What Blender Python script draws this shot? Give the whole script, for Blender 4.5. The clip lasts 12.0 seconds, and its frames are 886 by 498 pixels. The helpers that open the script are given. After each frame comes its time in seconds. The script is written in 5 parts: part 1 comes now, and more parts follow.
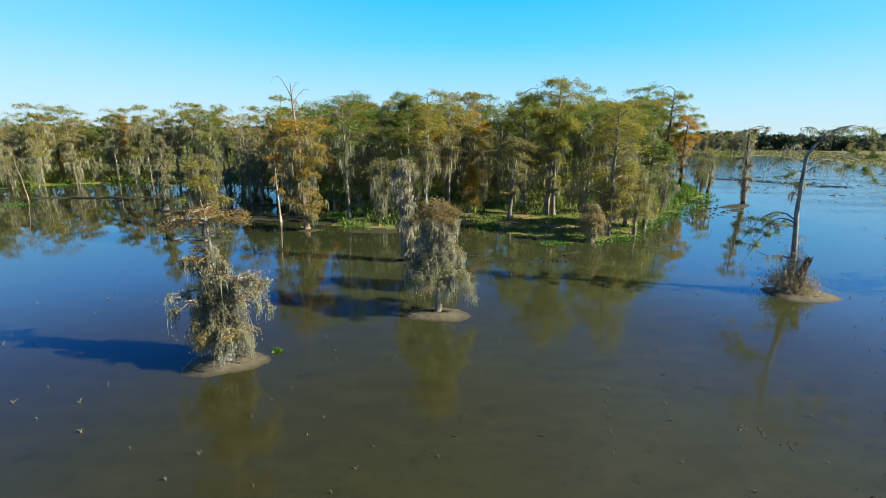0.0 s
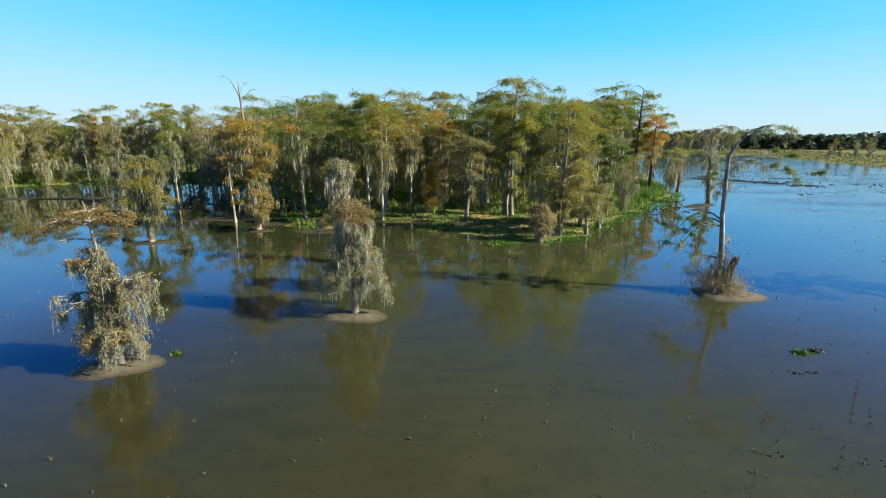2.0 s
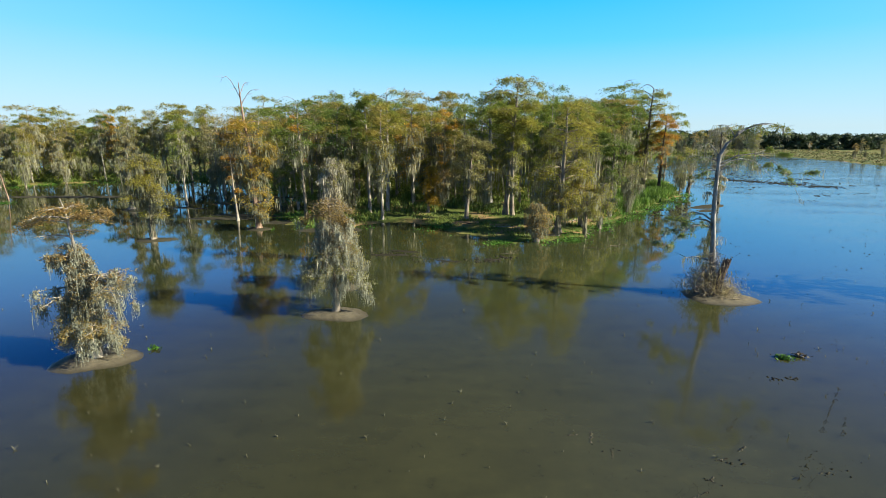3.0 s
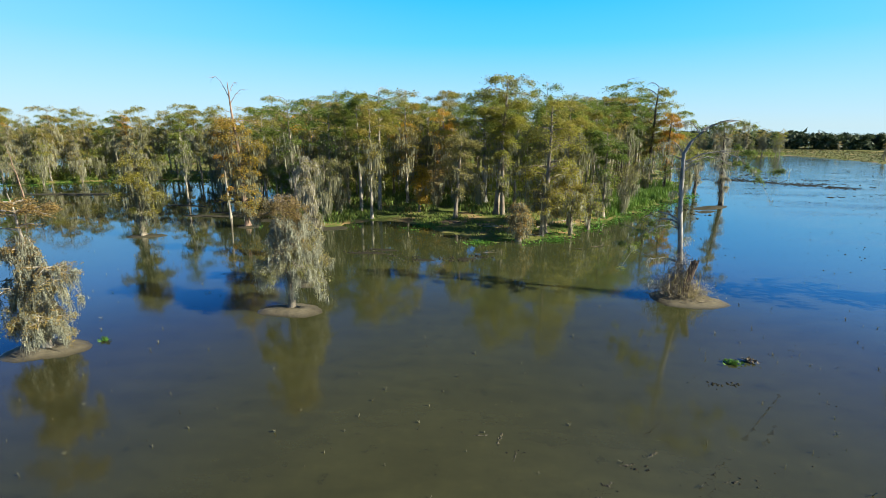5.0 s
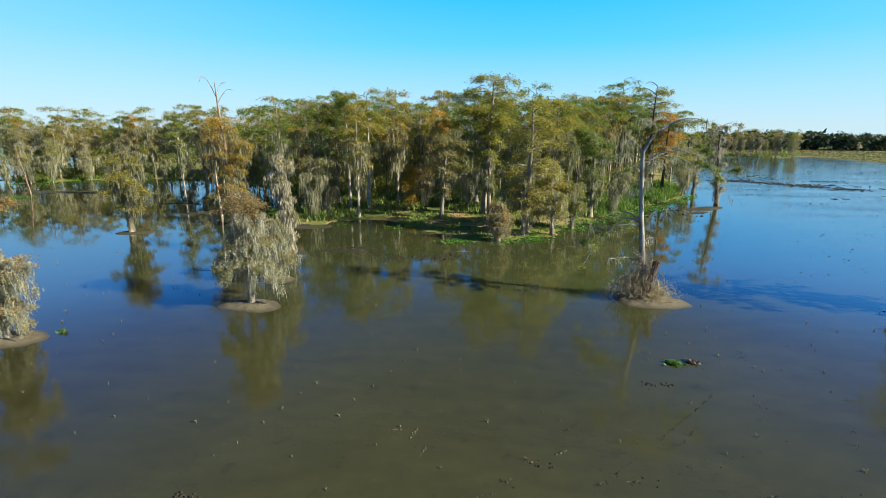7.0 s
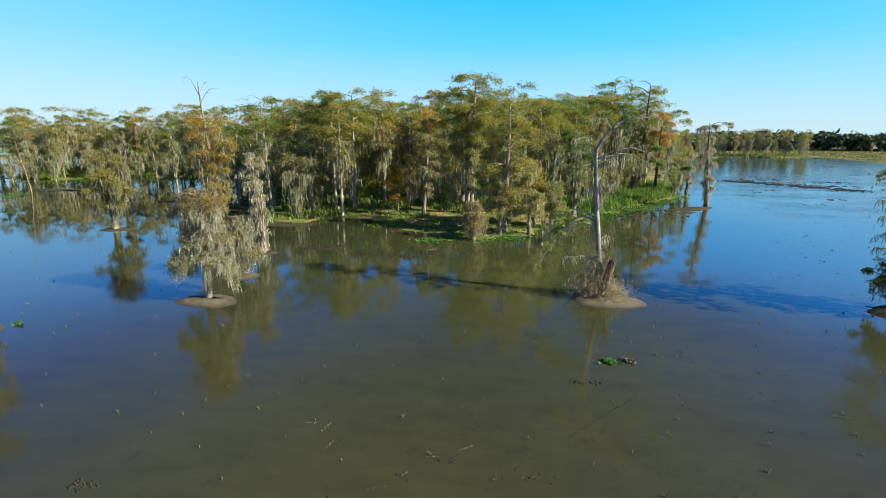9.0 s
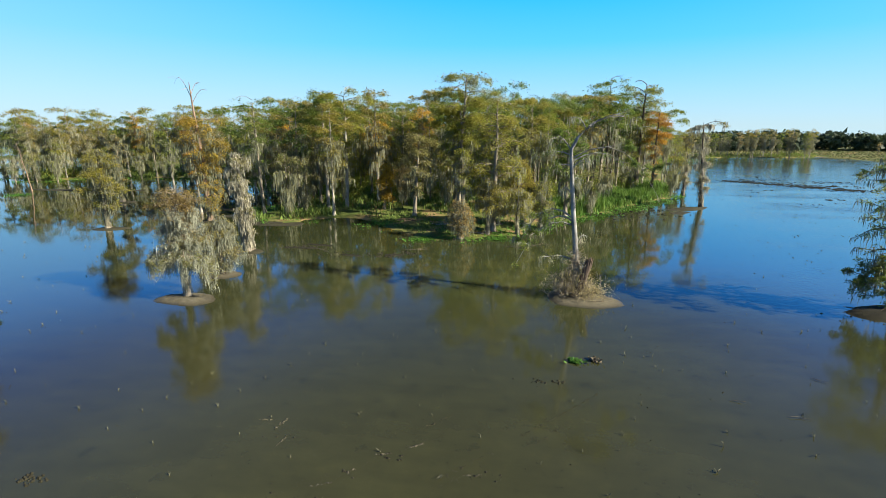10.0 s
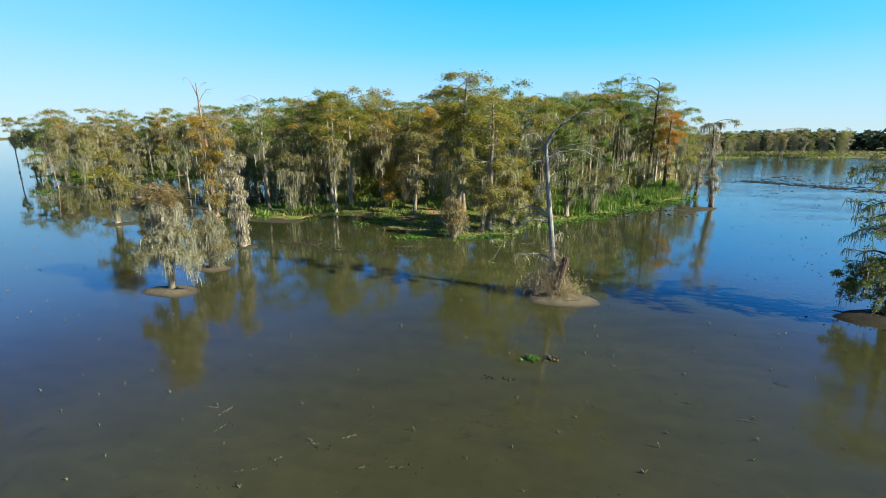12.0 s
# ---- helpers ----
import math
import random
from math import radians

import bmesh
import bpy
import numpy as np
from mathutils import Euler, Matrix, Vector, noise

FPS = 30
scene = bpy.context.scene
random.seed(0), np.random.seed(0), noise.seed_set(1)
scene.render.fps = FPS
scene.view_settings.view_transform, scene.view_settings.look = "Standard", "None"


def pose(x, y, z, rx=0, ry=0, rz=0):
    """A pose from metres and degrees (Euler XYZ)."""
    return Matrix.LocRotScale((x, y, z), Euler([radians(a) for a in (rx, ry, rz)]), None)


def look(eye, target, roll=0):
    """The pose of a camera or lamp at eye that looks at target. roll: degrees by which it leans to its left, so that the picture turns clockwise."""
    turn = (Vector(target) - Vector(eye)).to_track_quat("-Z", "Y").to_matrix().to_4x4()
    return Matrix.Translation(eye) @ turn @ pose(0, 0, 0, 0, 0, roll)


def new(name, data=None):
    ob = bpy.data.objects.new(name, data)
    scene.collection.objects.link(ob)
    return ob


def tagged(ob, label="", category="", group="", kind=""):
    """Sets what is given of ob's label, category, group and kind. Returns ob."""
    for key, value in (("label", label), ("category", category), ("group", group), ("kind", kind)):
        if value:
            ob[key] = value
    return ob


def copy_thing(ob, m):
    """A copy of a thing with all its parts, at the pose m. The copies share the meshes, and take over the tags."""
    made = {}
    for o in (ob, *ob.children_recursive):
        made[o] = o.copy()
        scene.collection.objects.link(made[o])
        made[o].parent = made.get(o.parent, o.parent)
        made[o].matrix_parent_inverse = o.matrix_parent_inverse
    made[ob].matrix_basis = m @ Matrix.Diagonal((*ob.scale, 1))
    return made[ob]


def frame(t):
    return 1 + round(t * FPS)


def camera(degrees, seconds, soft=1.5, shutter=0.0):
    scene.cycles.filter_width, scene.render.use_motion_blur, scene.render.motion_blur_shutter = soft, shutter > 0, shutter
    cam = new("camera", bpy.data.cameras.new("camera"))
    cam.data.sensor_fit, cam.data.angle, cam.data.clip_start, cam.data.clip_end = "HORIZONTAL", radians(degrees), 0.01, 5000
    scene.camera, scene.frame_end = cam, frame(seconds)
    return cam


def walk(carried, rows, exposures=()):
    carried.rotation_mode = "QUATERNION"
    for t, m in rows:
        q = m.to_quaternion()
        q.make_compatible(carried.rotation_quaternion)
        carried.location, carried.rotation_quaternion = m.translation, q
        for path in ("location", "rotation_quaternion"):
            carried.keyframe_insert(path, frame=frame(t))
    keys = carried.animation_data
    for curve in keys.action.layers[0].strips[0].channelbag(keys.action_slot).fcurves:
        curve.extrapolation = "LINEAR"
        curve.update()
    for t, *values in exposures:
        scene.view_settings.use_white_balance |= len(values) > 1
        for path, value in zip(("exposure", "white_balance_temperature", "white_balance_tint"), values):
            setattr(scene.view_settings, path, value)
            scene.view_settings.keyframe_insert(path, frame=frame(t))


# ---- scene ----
cam = camera(85.0, 12.0, soft=0.5)
PATH = [
    (0, (0.528, -0.078, 12.611), (0.515, 1.858, 12.112), 0.4),
    (0.5, (1.915, -0.037, 12.69), (1.903, 1.9, 12.189), 0.3),
    (1, (3.279, -0.023, 12.748), (3.272, 1.913, 12.247), 0.3),
    (1.5, (4.655, 0.075, 12.746), (4.655, 2.011, 12.244), 0.3),
    (2, (6.036, 0.202, 12.648), (6.032, 2.138, 12.148), 0.3),
    (2.5, (7.324, 0.266, 12.614), (7.29, 2.202, 12.114), 0.2),
    (3, (8.578, 0.321, 12.587), (8.498, 2.256, 12.087), 0.2),
    (5, (13.28, 0.732, 12.402), (13.102, 2.66, 11.904), 0.1),
    (5.5, (14.349, 0.83, 12.372), (14.153, 2.757, 11.874), 0.1),
    (6, (15.397, 0.889, 12.35), (15.183, 2.814, 11.854), 0.1),
    (6.5, (16.411, 0.945, 12.298), (16.181, 2.869, 11.802), 0.1),
    (8.5, (20.424, 1.252, 12.135), (20.135, 3.168, 11.64), 0.1),
    (9, (21.493, 1.411, 12.094), (21.195, 3.326, 11.599), 0.1),
    (9.5, (22.583, 1.568, 12.044), (22.273, 3.481, 11.551), -0.0),
    (10, (23.637, 1.702, 12.014), (23.311, 3.613, 11.521), -0.0),
    (10.5, (24.648, 1.877, 11.981), (24.306, 3.785, 11.488), -0.1),
    (11, (25.589, 2.047, 11.914), (25.226, 3.951, 11.422), -0.1),
    (11.5, (26.419, 2.194, 11.852), (26.02, 4.091, 11.361), -0.1),
    (12, (27.177, 2.27, 11.777), (26.745, 4.16, 11.285), -0.1),
]
walk(cam, [(t, look(eye, target, roll)) for t, eye, target, roll in PATH])

# ---- world, sun ----
SUN_ELEVATION, SUN_AZIMUTH = radians(27), radians(-11)   # the sun stands towards +x, a little towards -y
world = bpy.data.worlds.new("sky")
scene.world = world
world.use_nodes = True
wn, wl = world.node_tree.nodes, world.node_tree.links
background = wn["Background"]
sky = wn.new("ShaderNodeTexSky")
sky.sky_type, sky.sun_disc = "NISHITA", False
sky.sun_elevation = SUN_ELEVATION
sky.sun_rotation = radians(90) - SUN_AZIMUTH
sky.altitude, sky.air_density, sky.dust_density, sky.ozone_density = 0, 1.0, 0.3, 2.0
grade = wn.new("ShaderNodeMix")
grade.data_type, grade.blend_type = "RGBA", "MULTIPLY"
grade.inputs["Factor"].default_value = 1.0
grade.inputs["B"].default_value = (0.6, 1.0, 1.15, 1)
wl.new(sky.outputs["Color"], grade.inputs["A"])
# a clear polarised sky: pale at the skyline, deep cyan above
up = wn.new("ShaderNodeSeparateXYZ")
wl.new(wn.new("ShaderNodeTexCoord").outputs["Generated"], up.inputs["Vector"])
clear = wn.new("ShaderNodeValToRGB")
first, last = clear.color_ramp.elements[0], clear.color_ramp.elements[1]
first.color, last.color = (0.30, 0.415, 0.475, 1), (0.003, 0.035, 0.10, 1)
for at, colour in ((0.06, (0.205, 0.395, 0.54)), (0.15, (0.058, 0.345, 0.68)), (0.223, (0.018, 0.30, 0.79)), (0.265, (0.012, 0.265, 0.86)), (0.35, (0.003, 0.11, 0.52)), (0.5, (0.003, 0.07, 0.26))):
    clear.color_ramp.elements.new(at).color = (*colour, 1)
wl.new(up.outputs["Z"], clear.inputs["Fac"])
lift = wn.new("ShaderNodeVectorMath")
lift.operation = "SCALE"
wl.new(clear.outputs["Color"], lift.inputs[0])
# the upper sky is darkest at right angles to the sun
aside = wn.new("ShaderNodeVectorMath")
aside.operation = "DOT_PRODUCT"
aside.inputs[1].default_value = (math.cos(SUN_ELEVATION) * math.cos(SUN_AZIMUTH), math.cos(SUN_ELEVATION) * math.sin(SUN_AZIMUTH), math.sin(SUN_ELEVATION))
wl.new(up.inputs["Vector"].links[0].from_socket, aside.inputs[0])


def sky_math(kind, a, b):
    k = wn.new("ShaderNodeMath")
    k.operation = kind
    for value, socket in ((a, k.inputs[0]), (b, k.inputs[1])):
        if isinstance(value, float):
            socket.default_value = value
        else:
            wl.new(value, socket)
    return k.outputs[0]


squared = sky_math("MULTIPLY", aside.outputs["Value"], aside.outputs["Value"])
polar = sky_math("MINIMUM", sky_math("ADD", sky_math("MULTIPLY", squared, 2.4), 0.42), 0.85)
high = wn.new("ShaderNodeMapRange")
high.interpolation_type = "SMOOTHSTEP"
high.inputs["From Min"].default_value, high.inputs["From Max"].default_value = 0.22, 0.36
wl.new(up.outputs["Z"], high.inputs["Value"])
dim = sky_math("ADD", sky_math("MULTIPLY", sky_math("SUBTRACT", polar, 1.0), high.outputs["Result"]), 1.0)
wl.new(sky_math("MULTIPLY", dim, 17.2), lift.inputs["Scale"])
blend = wn.new("ShaderNodeMix")
blend.data_type = "RGBA"
blend.inputs["Factor"].default_value = 0.9
wl.new(grade.outputs["Result"], blend.inputs["A"])
pale = wn.new("ShaderNodeMix")
pale.data_type = "RGBA"
pale.inputs["B"].default_value = (6.4, 7.6, 8.6, 1)
low = sky_math("SUBTRACT", 1.0, high.outputs["Result"])
wl.new(sky_math("MULTIPLY", sky_math("MULTIPLY", squared, 0.48), low), pale.inputs["Factor"])
wl.new(lift.outputs["Vector"], pale.inputs["A"])
wl.new(pale.outputs["Result"], blend.inputs["B"])
wl.new(blend.outputs["Result"], background.inputs["Color"])
background.inputs["Strength"].default_value = 0.0459
scene.view_settings.exposure = 1.4

sun_data = bpy.data.lights.new("sun", "SUN")
sun_data.energy, sun_data.angle, sun_data.color = 5.0, radians(0.6), (0.96, 0.895, 0.72)
sun = new("sun", sun_data)
towards_sun = Vector((math.cos(SUN_ELEVATION) * math.cos(SUN_AZIMUTH), math.cos(SUN_ELEVATION) * math.sin(SUN_AZIMUTH), math.sin(SUN_ELEVATION)))
sun.matrix_world = look(towards_sun * 200, (0, 0, 0))


# ---- materials ----
def material(name):
    m = bpy.data.materials.new(name)
    m.use_nodes = True
    return m, m.node_tree.nodes, m.node_tree.links, m.node_tree.nodes["Principled BSDF"]


def noise_node(n, l, scale, detail=4.0, vector=None, rough=0.55):
    t = n.new("ShaderNodeTexNoise")
    t.inputs["Scale"].default_value, t.inputs["Detail"].default_value, t.inputs["Roughness"].default_value = scale, detail, rough
    if vector is not None:
        l.new(vector, t.inputs["Vector"])
    return t


def ramp_node(n, l, source, stops):
    r = n.new("ShaderNodeValToRGB")
    while len(r.color_ramp.elements) < len(stops):
        r.color_ramp.elements.new(0.5)
    for e, (at, colour) in zip(r.color_ramp.elements, stops):
        e.position, e.color = at, (*colour, 1)
    l.new(source, r.inputs["Fac"])
    return r


def mix_node(n, l, a, b, factor, blend="MIX"):
    m = n.new("ShaderNodeMix")
    m.data_type, m.blend_type = "RGBA", blend
    for value, socket in ((a, m.inputs["A"]), (b, m.inputs["B"]), (factor, m.inputs["Factor"])):
        if isinstance(value, bpy.types.NodeSocket):
            l.new(value, socket)
        else:
            socket.default_value = (*value, 1) if isinstance(value, tuple) else value
    return m.outputs["Result"]


def bump_node(n, l, height, shader, strength, distance):
    b = n.new("ShaderNodeBump")
    b.inputs["Strength"].default_value, b.inputs["Distance"].default_value = strength, distance
    l.new(height, b.inputs["Height"])
    l.new(b.outputs["Normal"], shader.inputs["Normal"])
    return b


def foliage(name, stops, translucency=0.55, patch=0.35, island=0.5):
    """Leaves: the hue drifts from tree to tree, from bough to bough and from spray to spray."""
    m, n, l, p = material(name)
    info, geo, tex = n.new("ShaderNodeObjectInfo"), n.new("ShaderNodeNewGeometry"), n.new("ShaderNodeTexCoord")
    boughs = noise_node(n, l, 0.45, 3, tex.outputs["Object"])
    parts = []
    for socket, weight in ((info.outputs["Random"], 1 - patch - island * 0.2), (boughs.outputs["Fac"], patch), (geo.outputs["Random Per Island"], island * 0.2)):
        k = n.new("ShaderNodeMath")
        k.operation = "MULTIPLY"
        l.new(socket, k.inputs[0])
        k.inputs[1].default_value = weight
        parts.append(k.outputs[0])
    total = parts[0]
    for other in parts[1:]:
        k = n.new("ShaderNodeMath")
        k.operation = "ADD"
        l.new(total, k.inputs[0])
        l.new(other, k.inputs[1])
        total = k.outputs[0]
    hue = ramp_node(n, l, total, stops)
    value = n.new("ShaderNodeMapRange")
    value.inputs["To Min"].default_value, value.inputs["To Max"].default_value = 0.74, 1.4
    l.new(geo.outputs["Random Per Island"], value.inputs["Value"])
    shade = mix_node(n, l, hue.outputs["Color"], value.outputs["Result"], 1.0, "MULTIPLY")
    l.new(shade, p.inputs["Base Color"])
    p.inputs["Roughness"].default_value = 0.6
    p.inputs["Specular IOR Level"].default_value = 0.25
    t = n.new("ShaderNodeBsdfTranslucent")
    l.new(shade, t.inputs["Color"])
    both = n.new("ShaderNodeMixShader")
    both.inputs["Fac"].default_value = translucency
    l.new(p.outputs["BSDF"], both.inputs[1])
    l.new(t.outputs["BSDF"], both.inputs[2])
    l.new(both.outputs["Shader"], n["Material Output"].inputs["Surface"])
    return m


def bark(name, dark, light, streak=9.0):
    m, n, l, p = material(name)
    tex = n.new("ShaderNodeTexCoord")
    squash = n.new("ShaderNodeMapping")
    squash.inputs["Scale"].default_value = (1, 1, 0.12)
    l.new(tex.outputs["Object"], squash.inputs["Vector"])
    fibres = noise_node(n, l, streak, 6, squash.outputs["Vector"])
    stains = noise_node(n, l, 0.8, 3, tex.outputs["Object"])
    a = ramp_node(n, l, fibres.outputs["Fac"], [(0.32, dark), (0.66, light)])
    b = ramp_node(n, l, stains.outputs["Fac"], [(0.3, (0.6, 0.56, 0.5)), (0.65, (1.1, 1.08, 1.05))])
    l.new(mix_node(n, l, a.outputs["Color"], b.outputs["Color"], 1.0, "MULTIPLY"), p.inputs["Base Color"])
    p.inputs["Roughness"].default_value = 0.9
    bump_node(n, l, fibres.outputs["Fac"], p, 0.7, 0.03)
    return m


RUST, ORANGE, OLIVE, GREEN, DEEP = (0.36, 0.20, 0.04), (0.54, 0.31, 0.035), (0.28, 0.265, 0.05), (0.175, 0.225, 0.04), (0.095, 0.15, 0.034)
LEAVES_FOREST = foliage("cypress leaves turning", [(0.15, DEEP), (0.36, GREEN), (0.6, OLIVE), (0.8, (0.285, 0.22, 0.06)), (0.96, RUST)])
LEAVES_GREEN = foliage("cypress leaves green", [(0.2, DEEP), (0.5, GREEN), (0.8, OLIVE)])
LEAVES_RUST = foliage("cypress leaves rust", [(0.2, OLIVE), (0.42, (0.43, 0.28, 0.042)), (0.62, ORANGE), (0.85, RUST)])
LEAVES_OLIVE = foliage("cypress leaves olive", [(0.2, GREEN), (0.45, OLIVE), (0.75, (0.31, 0.245, 0.06))], patch=0.6)
LEAVES_TAN = foliage("cypress leaves tan", [(0.2, (0.20, 0.165, 0.07)), (0.5, (0.28, 0.20, 0.075)), (0.8, (0.36, 0.22, 0.055))], patch=0.6)
LEAVES_DRY = foliage("dry cypress leaves", [(0.2, (0.20, 0.20, 0.075)), (0.5, (0.29, 0.255, 0.095)), (0.8, (0.37, 0.25, 0.085))])
# a little distance haze is mixed into this green, duller and bluer
LEAVES_OAK = foliage("far woods leaves with haze tint", [(0.2, (0.026, 0.047, 0.028)), (0.5, (0.043, 0.066, 0.032)), (0.8, (0.08, 0.088, 0.038))], 0.2)
# green leaves darkened: back-row shade is in the colour; also for dark-leaved trees
LEAVES_DARK_SHADED = foliage("dark and shade-toned cypress leaves", [(0.3, (0.085, 0.14, 0.034)), (0.5, (0.15, 0.20, 0.04)), (0.7, (0.24, 0.235, 0.055))], patch=0.8)
MOSS = foliage("spanish moss", [(0.2, (0.13, 0.135, 0.085)), (0.5, (0.205, 0.205, 0.13)), (0.8, (0.30, 0.29, 0.195))], 0.3, 0.3, 0.9)
MOSS_PALE = foliage("pale spanish moss", [(0.2, (0.14, 0.15, 0.105)), (0.5, (0.205, 0.21, 0.15)), (0.8, (0.30, 0.30, 0.22))], 0.3, 0.3, 0.9)
MOSS_DARK = foliage("grey spanish moss", [(0.2, (0.22, 0.205, 0.15)), (0.5, (0.34, 0.315, 0.235)), (0.8, (0.45, 0.41, 0.32))], 0.3, 0.3, 0.9)
BARK = bark("cypress bark", (0.12, 0.10, 0.075), (0.31, 0.27, 0.21))
BARK_PALE = bark("pale cypress bark", (0.14, 0.125, 0.10), (0.42, 0.38, 0.32))
BARK_RED = bark("weathered red bark", (0.13, 0.085, 0.06), (0.32, 0.22, 0.155))
BARK_BLUE = bark("smooth grey bark", (0.12, 0.12, 0.118), (0.30, 0.295, 0.285))
BARK_STUMP = bark("rotten brown wood", (0.04, 0.027, 0.02), (0.13, 0.088, 0.062))
BARK_DARK = bark("dark wet bark", (0.045, 0.035, 0.026), (0.13, 0.105, 0.08))
REED = foliage("reeds", [(0.2, (0.07, 0.145, 0.02)), (0.5, (0.13, 0.21, 0.04)), (0.8, (0.22, 0.235, 0.065))], 0.4, 0.4, 0.8)
GRASS = foliage("marsh grass", [(0.2, (0.07, 0.13, 0.022)), (0.5, (0.14, 0.19, 0.04)), (0.8, (0.26, 0.21, 0.07))], 0.35, 0.5, 0.6)
HYACINTH = foliage("floating plants", [(0.2, (0.035, 0.10, 0.012)), (0.5, (0.07, 0.17, 0.02)), (0.8, (0.12, 0.21, 0.035))], 0.3, 0.4, 0.7)
DEAD_LEAF = foliage("dry brush leaves", [(0.2, (0.20, 0.16, 0.07)), (0.5, (0.32, 0.26, 0.12)), (0.8, (0.40, 0.33, 0.17))], 0.3, 0.4, 0.8)
MEADOW = foliage("meadow grass", [(0.2, (0.07, 0.09, 0.03)), (0.5, (0.12, 0.12, 0.048)), (0.8, (0.18, 0.12, 0.06))], 0.3, 0.6, 0.5)
DEAD = foliage("dead plants", [(0.2, (0.06, 0.045, 0.03)), (0.5, (0.13, 0.10, 0.06)), (0.8, (0.22, 0.17, 0.10))], 0.15, 0.4, 0.7)


def water_material():
    m, n, l, p = material("muddy water")
    tex = n.new("ShaderNodeTexCoord")
    silt = noise_node(n, l, 0.06, 5, tex.outputs["Object"])
    streak = n.new("ShaderNodeMapping")
    streak.inputs["Scale"].default_value = (0.35, 1.0, 1.0)
    l.new(tex.outputs["Object"], streak.inputs["Vector"])
    fine = noise_node(n, l, 0.9, 6, streak.outputs["Vector"], 0.65)
    place = n.new("ShaderNodeSeparateXYZ")
    l.new(tex.outputs["Object"], place.inputs["Vector"])
    # base colour runs from brown at the near shallows to greener farther out along Y
    from_bank = n.new("ShaderNodeMapRange")
    from_bank.interpolation_type = "SMOOTHSTEP"
    from_bank.inputs["From Min"].default_value, from_bank.inputs["From Max"].default_value = 16, 44
    l.new(place.outputs["Y"], from_bank.inputs["Value"])
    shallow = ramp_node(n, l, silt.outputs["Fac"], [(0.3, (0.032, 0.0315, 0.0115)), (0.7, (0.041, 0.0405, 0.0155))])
    offshore = ramp_node(n, l, silt.outputs["Fac"], [(0.3, (0.0285, 0.034, 0.013)), (0.7, (0.0385, 0.046, 0.0175))])
    cloudy = mix_node(n, l, shallow.outputs["Color"], offshore.outputs["Color"], from_bank.outputs["Result"])
    smudge = noise_node(n, l, 1.1, 7, tex.outputs["Object"], 0.62)
    b1 = ramp_node(n, l, fine.outputs["Fac"], [(0.3, (0.86, 0.86, 0.85)), (0.7, (1.1, 1.1, 1.08))])
    b2 = ramp_node(n, l, smudge.outputs["Fac"], [(0.27, (0.72, 0.73, 0.74)), (0.40, (0.96, 0.96, 0.96)), (0.6, (1.02, 1.02, 1.0)), (0.75, (1.18, 1.15, 1.08))])
    murk = mix_node(n, l, b1.outputs["Color"], b2.outputs["Color"], 1.0, "MULTIPLY")
    # base colour darkened towards -x
    left_tone = n.new("ShaderNodeMapRange")
    left_tone.interpolation_type = "SMOOTHSTEP"
    left_tone.inputs["From Min"].default_value, left_tone.inputs["From Max"].default_value = -24, 12
    left_tone.inputs["To Min"].default_value, left_tone.inputs["To Max"].default_value = 0.78, 1.0
    l.new(place.outputs["X"], left_tone.inputs["Value"])
    murk = mix_node(n, l, murk, left_tone.outputs["Result"], 1.0, "MULTIPLY")
    # base colour raised slightly past x = 0
    mid_tone = n.new("ShaderNodeMapRange")
    mid_tone.interpolation_type = "SMOOTHSTEP"
    mid_tone.inputs["From Min"].default_value, mid_tone.inputs["From Max"].default_value = 0, 14
    mid_tone.inputs["To Min"].default_value, mid_tone.inputs["To Max"].default_value = 1.0, 1.12
    l.new(place.outputs["X"], mid_tone.inputs["Value"])
    murk = mix_node(n, l, murk, mid_tone.outputs["Result"], 1.0, "MULTIPLY")
    # base colour lowered again past x = 24
    right_tone = n.new("ShaderNodeMapRange")
    right_tone.interpolation_type = "SMOOTHSTEP"
    right_tone.inputs["From Min"].default_value, right_tone.inputs["From Max"].default_value = 24, 38
    right_tone.inputs["To Min"].default_value, right_tone.inputs["To Max"].default_value = 1.0, 0.9
    l.new(place.outputs["X"], right_tone.inputs["Value"])
    murk = mix_node(n, l, murk, right_tone.outputs["Result"], 1.0, "MULTIPLY")
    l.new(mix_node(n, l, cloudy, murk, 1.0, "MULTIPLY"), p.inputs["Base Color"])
    # IOR raised towards +x only to brighten the open water's reflections
    shine = n.new("ShaderNodeMapRange")
    shine.inputs["From Min"].default_value, shine.inputs["From Max"].default_value = 38, 72
    shine.inputs["To Min"].default_value, shine.inputs["To Max"].default_value = 1.56, 2.1
    l.new(place.outputs["X"], shine.inputs["Value"])
    l.new(shine.outputs["Result"], p.inputs["IOR"])
    # specular level raised along Y to strengthen the far reflections of the sky
    far_gloss = n.new("ShaderNodeMapRange")
    far_gloss.inputs["From Min"].default_value, far_gloss.inputs["From Max"].default_value = 30, 55
    far_gloss.inputs["To Min"].default_value, far_gloss.inputs["To Max"].default_value = 0.5, 1.0
    l.new(place.outputs["Y"], far_gloss.inputs["Value"])
    l.new(far_gloss.outputs["Result"], p.inputs["Specular IOR Level"])
    rough = n.new("ShaderNodeMapRange")
    rough.inputs["From Min"].default_value, rough.inputs["From Max"].default_value = 24, 58
    rough.inputs["To Min"].default_value, rough.inputs["To Max"].default_value = 0.11, 0.014
    l.new(place.outputs["Y"], rough.inputs["Value"])
    l.new(rough.outputs["Result"], p.inputs["Roughness"])
    # wind roughens the open water towards +x; among the trees it lies calm
    open_water = n.new("ShaderNodeMapRange")
    open_water.inputs["From Min"].default_value, open_water.inputs["From Max"].default_value = 34, 70
